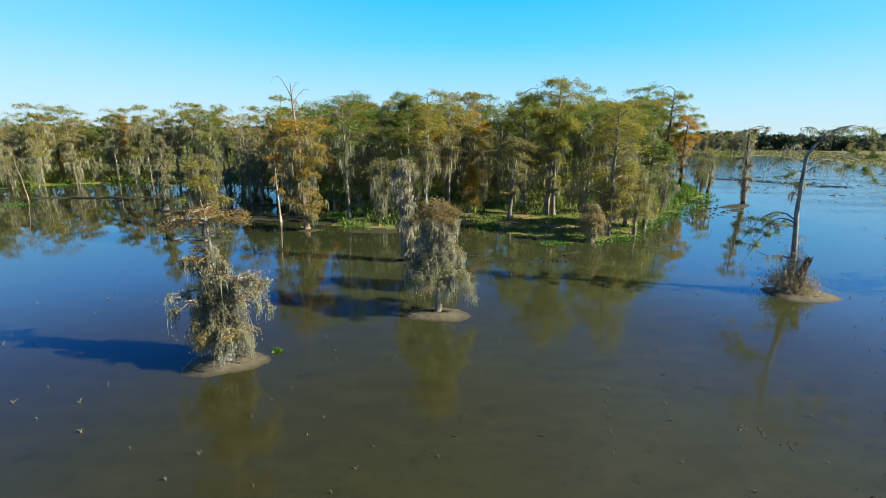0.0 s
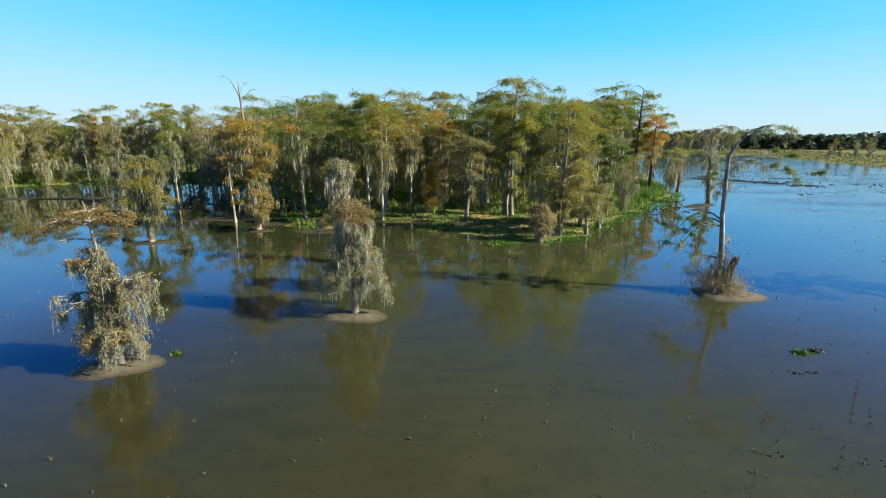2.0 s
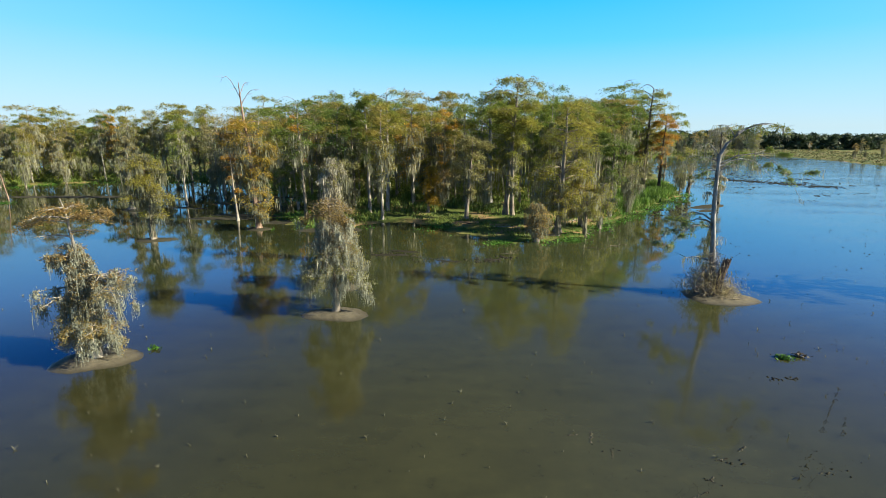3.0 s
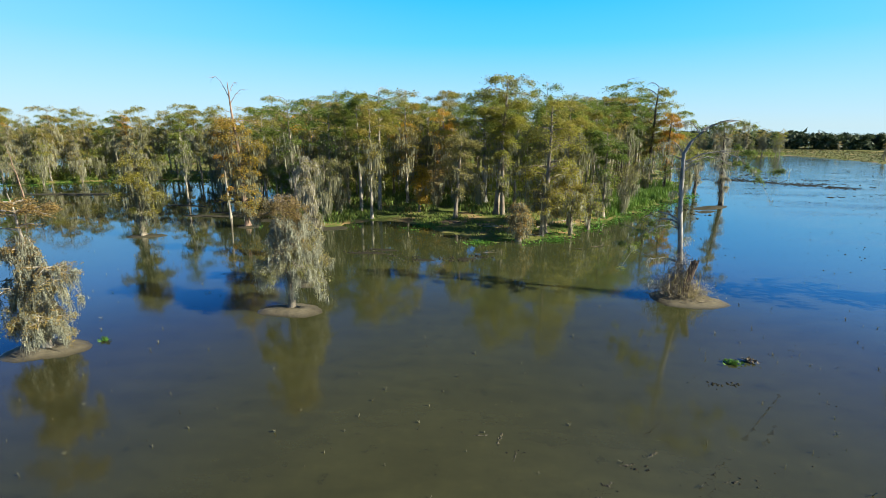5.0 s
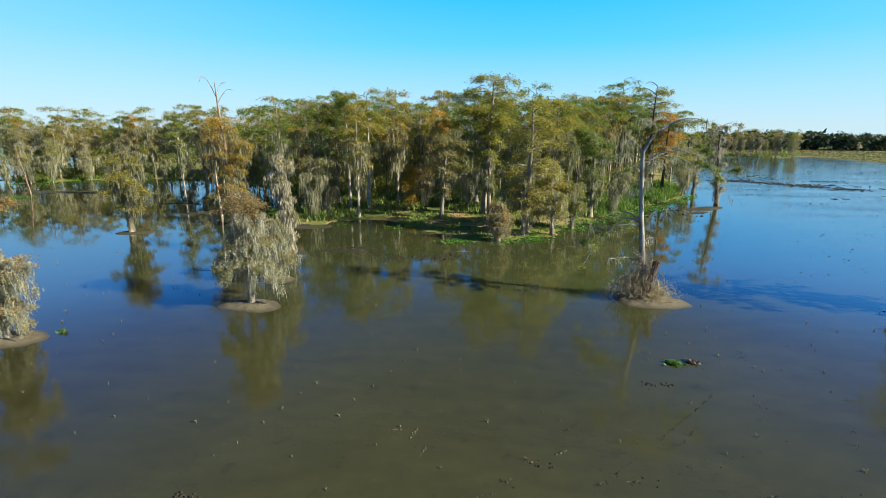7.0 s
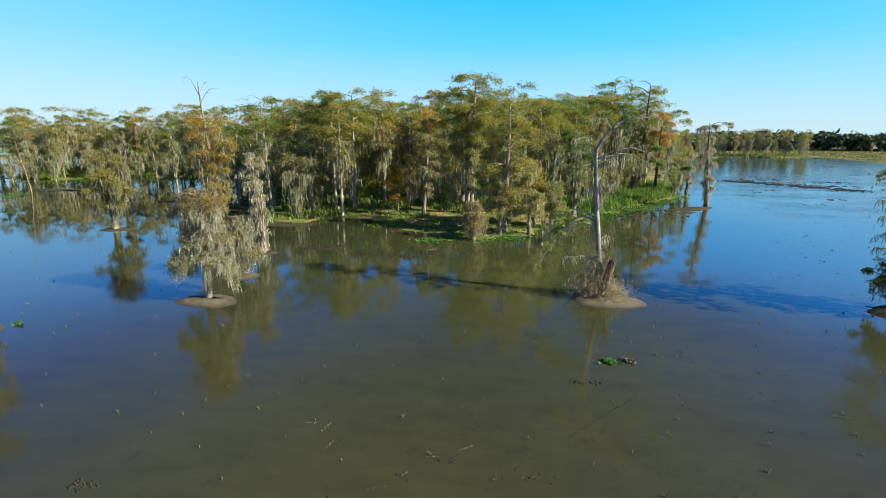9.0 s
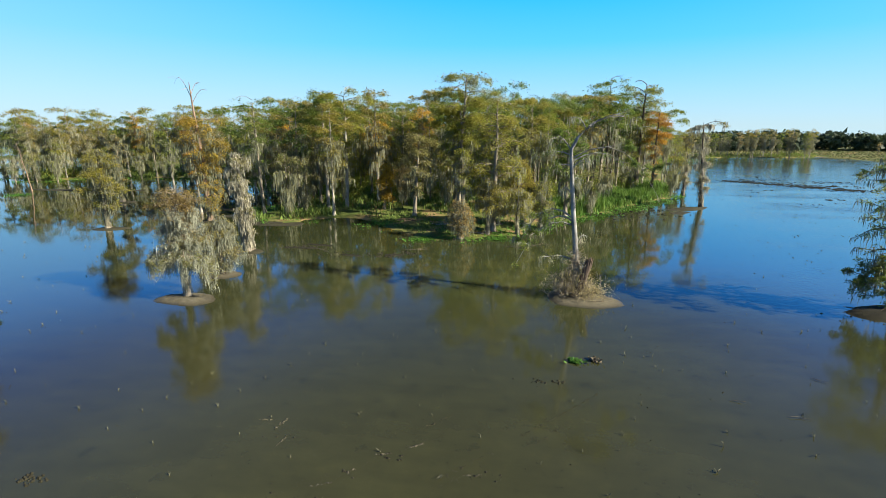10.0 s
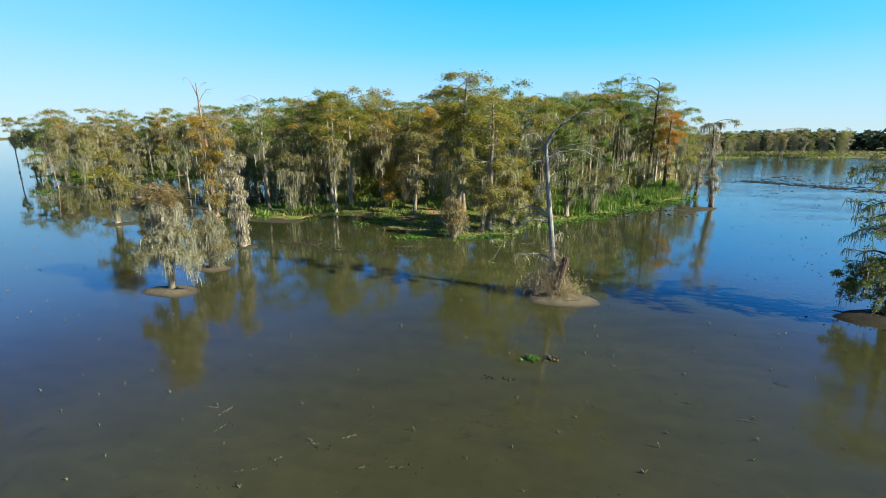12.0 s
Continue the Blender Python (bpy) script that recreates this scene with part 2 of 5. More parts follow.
    open_water.inputs["To Min"].default_value, open_water.inputs["To Max"].default_value = 0.05, 1.0
    l.new(place.outputs["X"], open_water.inputs["Value"])
    ripple = noise_node(n, l, 2.6, 3, tex.outputs["Object"])
    amount = n.new("ShaderNodeMath")
    amount.operation = "MULTIPLY"
    breeze = n.new("ShaderNodeMapping")
    breeze.inputs["Scale"].default_value = (0.05, 0.16, 1.0)
    breeze.inputs["Rotation"].default_value = (0, 0, 0.35)
    l.new(tex.outputs["Object"], breeze.inputs["Vector"])
    gusts = noise_node(n, l, 1.0, 5, breeze.outputs["Vector"], 0.6)
    patches = n.new("ShaderNodeMapRange")
    patches.inputs["From Min"].default_value, patches.inputs["From Max"].default_value = 0.38, 0.62
    patches.inputs["To Min"].default_value, patches.inputs["To Max"].default_value = 0.25, 1.0
    l.new(gusts.outputs["Fac"], patches.inputs["Value"])
    l.new(open_water.outputs["Result"], amount.inputs[0])
    l.new(patches.outputs["Result"], amount.inputs[1])
    b = bump_node(n, l, ripple.outputs["Fac"], p, 0.5, 0.045)
    l.new(amount.outputs[0], b.inputs["Strength"])
    return m


def ground_material(name, stops, scale=0.25, relief=0.05):
    m, n, l, p = material(name)
    tex = n.new("ShaderNodeTexCoord")
    big, small = noise_node(n, l, scale, 5, tex.outputs["Object"]), noise_node(n, l, 6.0, 6, tex.outputs["Object"], 0.7)
    a = ramp_node(n, l, big.outputs["Fac"], stops)
    b = ramp_node(n, l, small.outputs["Fac"], [(0.25, (0.6, 0.6, 0.6)), (0.75, (1.25, 1.22, 1.18))])
    l.new(mix_node(n, l, a.outputs["Color"], b.outputs["Color"], 1.0, "MULTIPLY"), p.inputs["Base Color"])
    p.inputs["Roughness"].default_value = 0.9
    p.inputs["Specular IOR Level"].default_value = 0.15
    bump_node(n, l, small.outputs["Fac"], p, 0.8, relief)
    return m


WATER = water_material()
EARTH = ground_material("marsh earth", [(0.3, (0.06, 0.085, 0.02)), (0.45, (0.10, 0.13, 0.03)), (0.56, (0.18, 0.17, 0.055)), (0.66, (0.30, 0.20, 0.095)), (0.75, (0.12, 0.09, 0.055))], 0.22)
def drying_mud():
    """Mud that is dark and wet at the waterline and pale on top, with footprints and cracks."""
    m, n, l, p = material("drying mud")
    tex = n.new("ShaderNodeTexCoord")
    where = n.new("ShaderNodeSeparateXYZ")
    l.new(tex.outputs["Object"], where.inputs["Vector"])
    blotch, grit = noise_node(n, l, 1.6, 6, tex.outputs["Object"], 0.65), noise_node(n, l, 9.0, 6, tex.outputs["Object"], 0.7)
    top = ramp_node(n, l, blotch.outputs["Fac"], [(0.3, (0.062, 0.052, 0.031)), (0.5, (0.105, 0.09, 0.055)), (0.7, (0.15, 0.13, 0.082))])
    level = n.new("ShaderNodeMath")
    level.operation = "MULTIPLY_ADD"
    l.new(blotch.outputs["Fac"], level.inputs[0])
    level.inputs[1].default_value = -0.16
    l.new(where.outputs["Z"], level.inputs[2])
    wet = n.new("ShaderNodeMapRange")
    wet.inputs["From Min"].default_value, wet.inputs["From Max"].default_value = -0.06, 0.05
    l.new(level.outputs[0], wet.inputs["Value"])
    colour = mix_node(n, l, (0.05, 0.044, 0.028), top.outputs["Color"], wet.outputs["Result"])
    speck = ramp_node(n, l, grit.outputs["Fac"], [(0.25, (0.6, 0.6, 0.6)), (0.7, (1.2, 1.18, 1.15))])
    l.new(mix_node(n, l, colour, speck.outputs["Color"], 1.0, "MULTIPLY"), p.inputs["Base Color"])
    shine = n.new("ShaderNodeMapRange")
    shine.inputs["To Min"].default_value, shine.inputs["To Max"].default_value = 0.4, 0.9
    l.new(wet.outputs["Result"], shine.inputs["Value"])
    l.new(shine.outputs["Result"], p.inputs["Roughness"])
    bump_node(n, l, blotch.outputs["Fac"], p, 0.6, 0.10)
    return m


MUD = drying_mud()
MUD_DARK = ground_material("rotting plants and silt", [(0.3, (0.016, 0.015, 0.010)), (0.6, (0.034, 0.031, 0.020)), (0.8, (0.024, 0.022, 0.014))], 0.8, 0.04)
MUD_WET = ground_material("wet mud", [(0.3, (0.032, 0.030, 0.019)), (0.6, (0.055, 0.051, 0.032)), (0.8, (0.04, 0.037, 0.024))], 0.8, 0.03)


# ---- mesh helpers ----
class Geo:
    """Collects triangles and quads."""

    def __init__(self):
        self.v, self.f, self.n = [], [], 0

    def add(self, v, f):
        v = np.asarray(v, float).reshape(-1, 3)
        self.v.append(v)
        self.f.extend((np.asarray(f) + self.n).tolist())
        self.n += len(v)

    def mesh(self, name, mat, smooth=False):
        me = bpy.data.meshes.new(name)
        me.from_pydata(np.concatenate(self.v).tolist(), [], self.f)
        me.materials.append(mat)
        if smooth:
            me.polygons.foreach_set("use_smooth", [True] * len(me.polygons))
        me.update()
        return me


def part(name, geo, mat, parent, label="", smooth=False, kind=""):
    ob = new(name, geo.mesh(name, mat, smooth))
    ob.parent = parent
    return tagged(ob, label, kind=kind)


def tube(geo, pts, radii, sides=7, flute=0.0, seed=0):
    """A limb along pts, closed at its far end; flute swells its foot into ridges."""
    pts, radii = np.asarray(pts, float), np.asarray(radii, float)
    along = np.gradient(pts, axis=0)
    along /= np.linalg.norm(along, axis=1)[:, None] + 1e-9
    ref = np.where(np.abs(along[:, 2:3]) > 0.8, [[1.0, 0, 0]], [[0, 0, 1.0]])
    s = np.cross(along, ref)
    s /= np.linalg.norm(s, axis=1)[:, None]
    u = np.cross(s, along)
    a = np.arange(sides) * 2 * np.pi / sides
    swell = 1 + flute * np.cos(a * 5 + seed) * np.linspace(1, 0, len(pts))[:, None] ** 3
    ring = pts[:, None] + (radii[:, None] * swell)[..., None] * (np.cos(a)[None, :, None] * s[:, None] + np.sin(a)[None, :, None] * u[:, None])
    v = ring.reshape(-1, 3)
    i, j = np.meshgrid(np.arange(len(pts) - 1), np.arange(sides), indexing="ij")
    k = (j + 1) % sides
    f = np.stack([i * sides + j, i * sides + k, (i + 1) * sides + k, (i + 1) * sides + j], -1).reshape(-1, 4)
    geo.add(v, f)
    geo.f.append([geo.n - sides + q for q in range(sides)])


def sprays(geo, rng, centres, size, droop=0.25, tilt=0.9, slim=0.5, fall=0.6):
    """Leaf sprays: kite-shaped blades lying about level."""
    n = len(centres)
    if not n:
        return
    az = rng.uniform(0, 2 * np.pi, n)
    length = size * rng.uniform(0.6, 1.4, n)
    d = np.stack([np.cos(az), np.sin(az), rng.normal(-droop, fall, n)], -1)
    d /= np.linalg.norm(d, axis=1)[:, None]
    s = np.stack([-np.sin(az), np.cos(az), rng.normal(0, tilt, n)], -1)
    s /= np.linalg.norm(s, axis=1)[:, None]
    d, s = d * length[:, None] / 2, s * (length * slim)[:, None] / 2
    v = np.stack([centres - d, centres + s + 0.4 * d, centres + 0.8 * d - s], 1)
    geo.add(v, np.arange(3 * n).reshape(-1, 3))


def strands(geo, rng, tops, lengths, width=0.09, plain=False):
    """Hanging moss: ribbons that thin out to a point, each a little bent."""
    n = len(tops)
    if not n:
        return
    az = rng.uniform(0, np.pi, n)
    s = np.stack([np.cos(az), np.sin(az), 0 * az], -1) * (width * rng.uniform(0.3, 1.6, n))[:, None]
    bend = rng.normal(0, 0.09, (n, 3)) * lengths[:, None]
    bend[:, 2] = 0
    down = np.stack([0 * az, 0 * az, -lengths], -1)
    mid, end = tops + 0.45 * down + bend, tops + down + 1.3 * bend
    if plain:
        geo.add(np.stack([tops - 0.55 * s, tops + 0.55 * s, end + 0.12 * s, end - 0.12 * s], 1), np.arange(4 * n).reshape(-1, 4))
        return
    v = np.stack([tops - 0.45 * s, tops + 0.45 * s, mid + 0.6 * s, mid - 0.6 * s, end], 1)
    k = np.arange(n) * 5
    geo.add(v, np.zeros((0, 4), int))
    base = geo.n - 5 * n
    geo.f.extend((np.stack([k, k + 1, k + 2, k + 3], -1) + base).tolist())
    geo.f.extend((np.stack([k + 3, k + 2, k + 4], -1) + base).tolist())


def cypress(seed, height, trunk_r, profile, limbs, rise=0.35, droop=0.35, leaf=0.34, leaves=3500, pad=(0.75, 0.2), moss=500, moss_len=(0.35, 1.15),
            lean=(0, 0), start=0.35, trunk_mat=None, leaf_mat=None, moss_mat=None, extra=(), bare_top=0.0, flare=1.5, sides=8, moss_w=0.09, twig_r=1.0, leaf_top=1.0, foot_moss=0, line=None, moss_top=1.0, vary=(0.55, 1.15), topping=None, limb_sides=4, tip=0.10, fluff=0):
    """A bald cypress in its own space, foot at the origin. profile: the boughs' reach at shares of the height.
    extra: boughs (height, azimuth in degrees, reach, rise, share of leaves) set one by one."""
    rng = np.random.default_rng(seed)
    root = new("cypress_tree")
    zs = np.array([-0.3, 0.12, 0.45, 0.9, 1.6, 2.6] + [height * q for q in (0.3, 0.42, 0.55, 0.68, 0.8, 0.9, 1.0)])
    zs = np.unique(np.clip(zs, None, height))
    share = zs / height
    wander = np.cumsum(rng.normal(0, 0.018 * height / 3, (len(zs), 2)), axis=0) * np.clip(share, 0, 1)[:, None]
    axis = np.stack([lean[0] * share + wander[:, 0], lean[1] * share + wander[:, 1], zs], -1)
    if line is not None:
        axis = np.array(line, float)
        zs = np.maximum.accumulate(axis[:, 2] + np.arange(len(axis)) * 1e-4)
        share = np.linspace(0, 1, len(zs)) ** 0.72
    radius = trunk_r * (np.clip(1 - share, 0, 1) ** 0.8 * (1 - tip) + tip) * (1 + (flare - 1) * np.exp(-np.clip(zs, 0, None) / 0.45))
    trunk = Geo()
    tube(trunk, axis, radius, sides, 0.28, seed)
    part("trunk", trunk, trunk_mat or BARK, root, smooth=True)

    def stem(z):
        return np.array([np.interp(z, zs, axis[:, 0]), np.interp(z, zs, axis[:, 1]), z])

    plan = []
    xs, ys = zip(*profile)
    hi = 1.0 - bare_top
    for i in range(limbs):
        q = start + (hi - start) * ((i + rng.uniform(0, 1)) / limbs) ** 0.9
        reach = np.interp(q, xs, ys) * rng.uniform(*vary)
        plan.append((q * height, (i * 137.5 + rng.uniform(-30, 30)) % 360, reach, rise * rng.uniform(0.4, 1.5), 1.0))
    plan += list(extra)
    wood, twigs, weights, hang = Geo(), [], [], []
    for z, az, reach, up, dense, *own in plan:
        a = radians(az)
        o, out = stem(z), np.array([math.cos(a), math.sin(a), 0])
        t = np.linspace(0, 1, 6)
        bend = rng.normal(0, 0.10, 2) * reach
        side = np.array([-out[1], out[0], 0])
        limb = o + np.outer(t, out) * reach + np.outer(t * t, side) * bend[0]
        limb[:, 2] += reach * (up * np.sin(t * 1.9) - (own[0] if own else droop) * t ** 2.2)
        r0 = min(0.34 * trunk_r * (1 - 0.55 * z / height), 0.032 * reach + 0.02) * twig_r
        tube(wood, limb, r0 * (1 - 0.86 * t), limb_sides)
        lush = dense * rng.uniform(0.3, 1.6)
        for k in (1, 2, 3, 4):
            for sgn in (-1, 1):
                if rng.random() < 0.45 + 0.12 * k:
                    tip = limb[k] + (out * rng.uniform(0.2, 0.7) + side * sgn * rng.uniform(0.4, 1.0)) * reach * 0.4
                    tip[2] += reach * rng.uniform(-0.12, 0.12)
                    tube(wood, [limb[k], tip], [r0 * 0.4, r0 * 0.1], 3)
                    twigs.append((limb[k] * 0.7 + tip * 0.3, tip))
                    weights.append(lush * np.linalg.norm(tip - limb[k]))
                    hang += [tip, (limb[k] + tip) / 2]
        twigs += [(limb[3], limb[4]), (limb[4], limb[5])]
        weights += [lush * reach * 0.2, lush * reach * 0.25]
        hang += [limb[5], limb[4], limb[3], limb[2]]
    if wood.n:
        part("limb_work", wood, trunk_mat or BARK, root, kind="stuff")
    twigs, weights, hang = np.array(twigs), np.array(weights), np.array(hang)
    if leaves:
        w = weights * (twigs[:, 1, 2] <= leaf_top * height)
        pick = rng.choice(len(twigs), leaves, p=w / w.sum())
        # each twig carries two flat pads of leaves with air between them
        place = rng.uniform(0.1, 1.1, (len(twigs), 2))
        wide = rng.uniform(0.6, 1.7, (len(twigs), 2)) * pad[0]
        which = rng.integers(0, 2, leaves)
        t = (place[pick, which] + rng.normal(0, 0.06, leaves))[:, None]
        r, a = wide[pick, which] * np.sqrt(rng.uniform(0, 1, leaves)) * rng.uniform(0.8, 1.25, leaves), rng.uniform(0, 2 * np.pi, leaves)
        c = twigs[pick, 0] * (1 - t) + twigs[pick, 1] * t
        c += np.stack([r * np.cos(a), r * np.sin(a), rng.normal(0, pad[1], leaves) - 0.3 * r * r / (pad[0] + 0.01)], -1)
        if topping:
            upper = c[:, 2] > height * (topping[1] + rng.normal(0, 0.08, leaves))
            cap = Geo()
            sprays(cap, rng, c[upper], leaf, 0.15, 0.6, 0.55, 0.38)
            part("crown_top", cap, topping[0], root, "rust-tinged upper foliage", kind="stuff")
            c = c[~upper]
        crown = Geo()
        sprays(crown, rng, c, leaf, 0.15, 0.6, 0.55, 0.38)
        part("crown", crown, leaf_mat or LEAVES_FOREST, root, kind="stuff")
    if moss:
        curtains = rng.uniform(0.12, 1, len(hang)) ** 4 * (hang[:, 2] <= moss_top * height)
        pick = rng.choice(len(hang), moss, p=curtains / curtains.sum())
        tops = hang[pick] + rng.normal(0, 1, (moss, 3)) * [0.06 + moss_w * 2.2, 0.06 + moss_w * 2.2, 0.08]
        lengths = rng.uniform(*moss_len, len(hang))[pick] * (0.12 + rng.uniform(0, 1, moss) ** 1.4)
        lengths = np.minimum(lengths, np.maximum(tops[:, 2] - 0.1, 0.08))
        hung = Geo()
        strands(hung, rng, tops, lengths, moss_w, limb_sides == 3)
        if fluff:
            near = rng.integers(0, moss, fluff)
            at = tops[near] - np.stack([np.zeros(fluff), np.zeros(fluff), lengths[near] * rng.uniform(0, 0.8, fluff)], -1) + rng.normal(0, 0.035, (fluff, 3))
            at[:, 2] = np.maximum(at[:, 2], 0.1)
            sprays(hung, rng, at, 0.13, 1.6, 1.0, 0.5, 0.9)
        if foot_moss:
            z = rng.uniform(0.5, height * 0.75, foot_moss)
            a = rng.uniform(0, 2 * np.pi, foot_moss)
            at = np.array([stem(q) for q in z]) + np.stack([np.cos(a), np.sin(a), 0 * a], -1) * (trunk_r * rng.uniform(0.9, 1.6, foot_moss))[:, None]
            strands(hung, rng, at, np.minimum(rng.uniform(0.3, 1.0, foot_moss), z - 0.1), moss_w)
        part("moss", hung, moss_mat or MOSS, root, "grey-green spanish moss", kind="stuff")
    return root


def put(root, x, y, z=0.0, turn=0.0, scale=1.0):
    root.matrix_basis = Matrix.LocRotScale((x, y, z), Euler((0, 0, radians(turn))), (scale, scale, scale))
    return root


# ---- water and land ----
SHORE = np.array([(-84, 92), (-78, 100), (-66, 105), (-47, 107), (-37, 99), (-26, 92), (-19, 80), (-13, 71), (-14.5, 60), (-6.5, 58.5), (-2, 63), (3.5, 61.5), (8, 57),
                  (13.6, 52.5), (20.5, 54.2), (27.8, 64), (34.6, 72), (40.7, 80), (49.4, 91.5), (53.8, 107), (58, 125), (62, 150), (72, 178), (86, 200), (103, 212), (130, 213), (139, 221),
                  (143, 200), (145, 178), (142, 155), (150, 100), (260, 40), (700, -60), (2600, -300), (2600, 2600), (-2600, 2600), (-2600, 420), (-400, 335), (-190, 300), (-150, 175), (-122, 146), (-112, 135), (-106, 112), (-96, 98)], float)


def inside_distance(x, y):
    """Metres from the shore, positive on land."""
    p, best, odd = np.stack([x, y], -1), np.full(x.shape, 1e9), np.zeros(x.shape, bool)
    for a, b in zip(SHORE, np.roll(SHORE, -1, axis=0)):
        ab = b - a
        t = np.clip(((p - a) @ ab) / (ab @ ab), 0, 1)
        best = np.minimum(best, np.linalg.norm(p - a - t[..., None] * ab, axis=-1))
        cross = (a[1] > y) != (b[1] > y)
        odd ^= cross & (x < a[0] + (y - a[1]) / (ab[1] if ab[1] else 1e-9) * ab[0])
    return np.where(odd, best, -best)


def wave(x, y, s):
    return (np.sin(x * 0.93 * s + 1.3) * np.cos(y * 1.07 * s + 0.4) + 0.6 * np.sin(x * 2.1 * s + y * 1.7 * s) + 0.35 * np.cos(x * 4.3 * s - y * 3.9 * s + 2)) / 1.95


def land_height(x, y):
    d = inside_distance(x, y) + 2.0 * wave(x, y, 0.45)
    fall = -0.0135 * np.maximum(np.hypot(x, y) - 430, 0)
    return fall + np.where(d > 0, np.minimum(0.02 + 0.045 * d, 0.42) + 0.10 * wave(x, y, 0.8), np.maximum(-0.02 + 0.25 * d, -1.2))


def build_ground():
    xs = np.concatenate([[-2600, -1800, -1200, -800, -500, -350, -260, -200, -165], np.arange(-140, 112, 1.5), np.arange(114, 172, 3), [176, 185, 200, 220, 240, 290, 360, 500, 800, 1200, 1800, 2600]])
    ys = np.concatenate([[-2600, -1500, -800, -300, -100, 0, 25, 40], np.arange(46, 140, 1.2), np.arange(142, 270, 4), [290, 320, 360, 420, 520, 700, 1000, 1500, 2600]])
    x, y = np.meshgrid(xs, ys, indexing="ij")
    v = np.stack([x, y, land_height(x, y)], -1).reshape(-1, 3)
    i, j = np.meshgrid(np.arange(len(xs) - 1), np.arange(len(ys) - 1), indexing="ij")
    n = len(ys)
    f = np.stack([i * n + j, (i + 1) * n + j, (i + 1) * n + j + 1, i * n + j + 1], -1).reshape(-1, 4)
    g = Geo()
    g.add(v, f)
    tagged(new("ground", g.mesh("ground", EARTH, True)), "marshy forest floor of dark mud and patchy grass", "ground", kind="structure")
    g = Geo()
    g.add([(-460, -500, 0), (520, -500, 0), (520, 400, 0), (-460, 400, 0)], [(0, 1, 2, 3)])
    tagged(new("water", g.mesh("water", WATER)), "still muddy brown lake water mirroring the sky", "water", kind="structure")


build_ground()


def mud_island(x, y, rx, ry, top, seed, mat, turn=0.0):
    rng = np.random.default_rng(seed)
    sides, rings = 40, 8
    a = np.arange(sides) * 2 * np.pi / sides
    rim = 1 + 0.10 * np.sin(2 * a + seed) + 0.07 * np.sin(3 * a + 2 * seed) + 0.02 * np.sin(7 * a + seed) + 0.01 * np.sin(11 * a + 3 * seed)
    v, f = [(0, 0, top)], []
    for k in range(1, rings + 1):
        q = k / rings
        z = top * (1 - q ** 2.4) - 0.10 * max(0, q - 0.85) / 0.15
        for j in range(sides):
            v.append((rx * q * rim[j] * math.cos(a[j]), ry * q * rim[j] * math.sin(a[j]), z + rng.normal(0, 0.014)))
    f = [(0, 1 + j, 1 + (j + 1) % sides) for j in range(sides)]
    g = Geo()
    g.add(v, f)
    base = 1
    for k in range(rings - 1):
        b = base + k * sides
        g.f.extend([[b + j, b + sides + j, b + sides + (j + 1) % sides, b + (j + 1) % sides] for j in range(sides)])
    ob = new("mud_island", g.mesh("mud_island", mat, True))
    ob.matrix_basis = pose(x, y, 0.0, 0, 0, turn)
    return tagged(ob, "low rounded island of drying brown mud in the water", "mud island", "mud islands under the trees")


mud_island(-11.4, 23.7, 2.25, 1.75, 0.20, 1, MUD, 8)
mud_island(0.05, 30.8, 2.25, 1.55, 0.18, 2, MUD, 5)
mud_island(-0.9, 36.6, 1.7, 1.2, 0.16, 3, MUD, 10)
mud_island(27.95, 35.5, 3.05, 1.8, 0.24, 4, MUD, -5)
mud_island(48.0, 35.9, 3.4, 1.6, 0.36, 5, MUD_DARK, 0)
mud_island(47.6, 78.3, 4.2, 1.3, 0.20, 6, MUD_WET, 25)
mud_island(-25.5, 51.3, 2.2, 1.2, 0.16, 7, MUD_WET, 10)
mud_island(-3.0, 44.1, 1.5, 1.1, 0.16, 8, MUD_WET, 0)
mud_island(-40.5, 70.0, 2.2, 1.5, 0.2, 9, MUD_WET, 0)
mud_island(-16.5, 57.6, 1.8, 1.2, 0.18, 10, MUD_WET, 0)

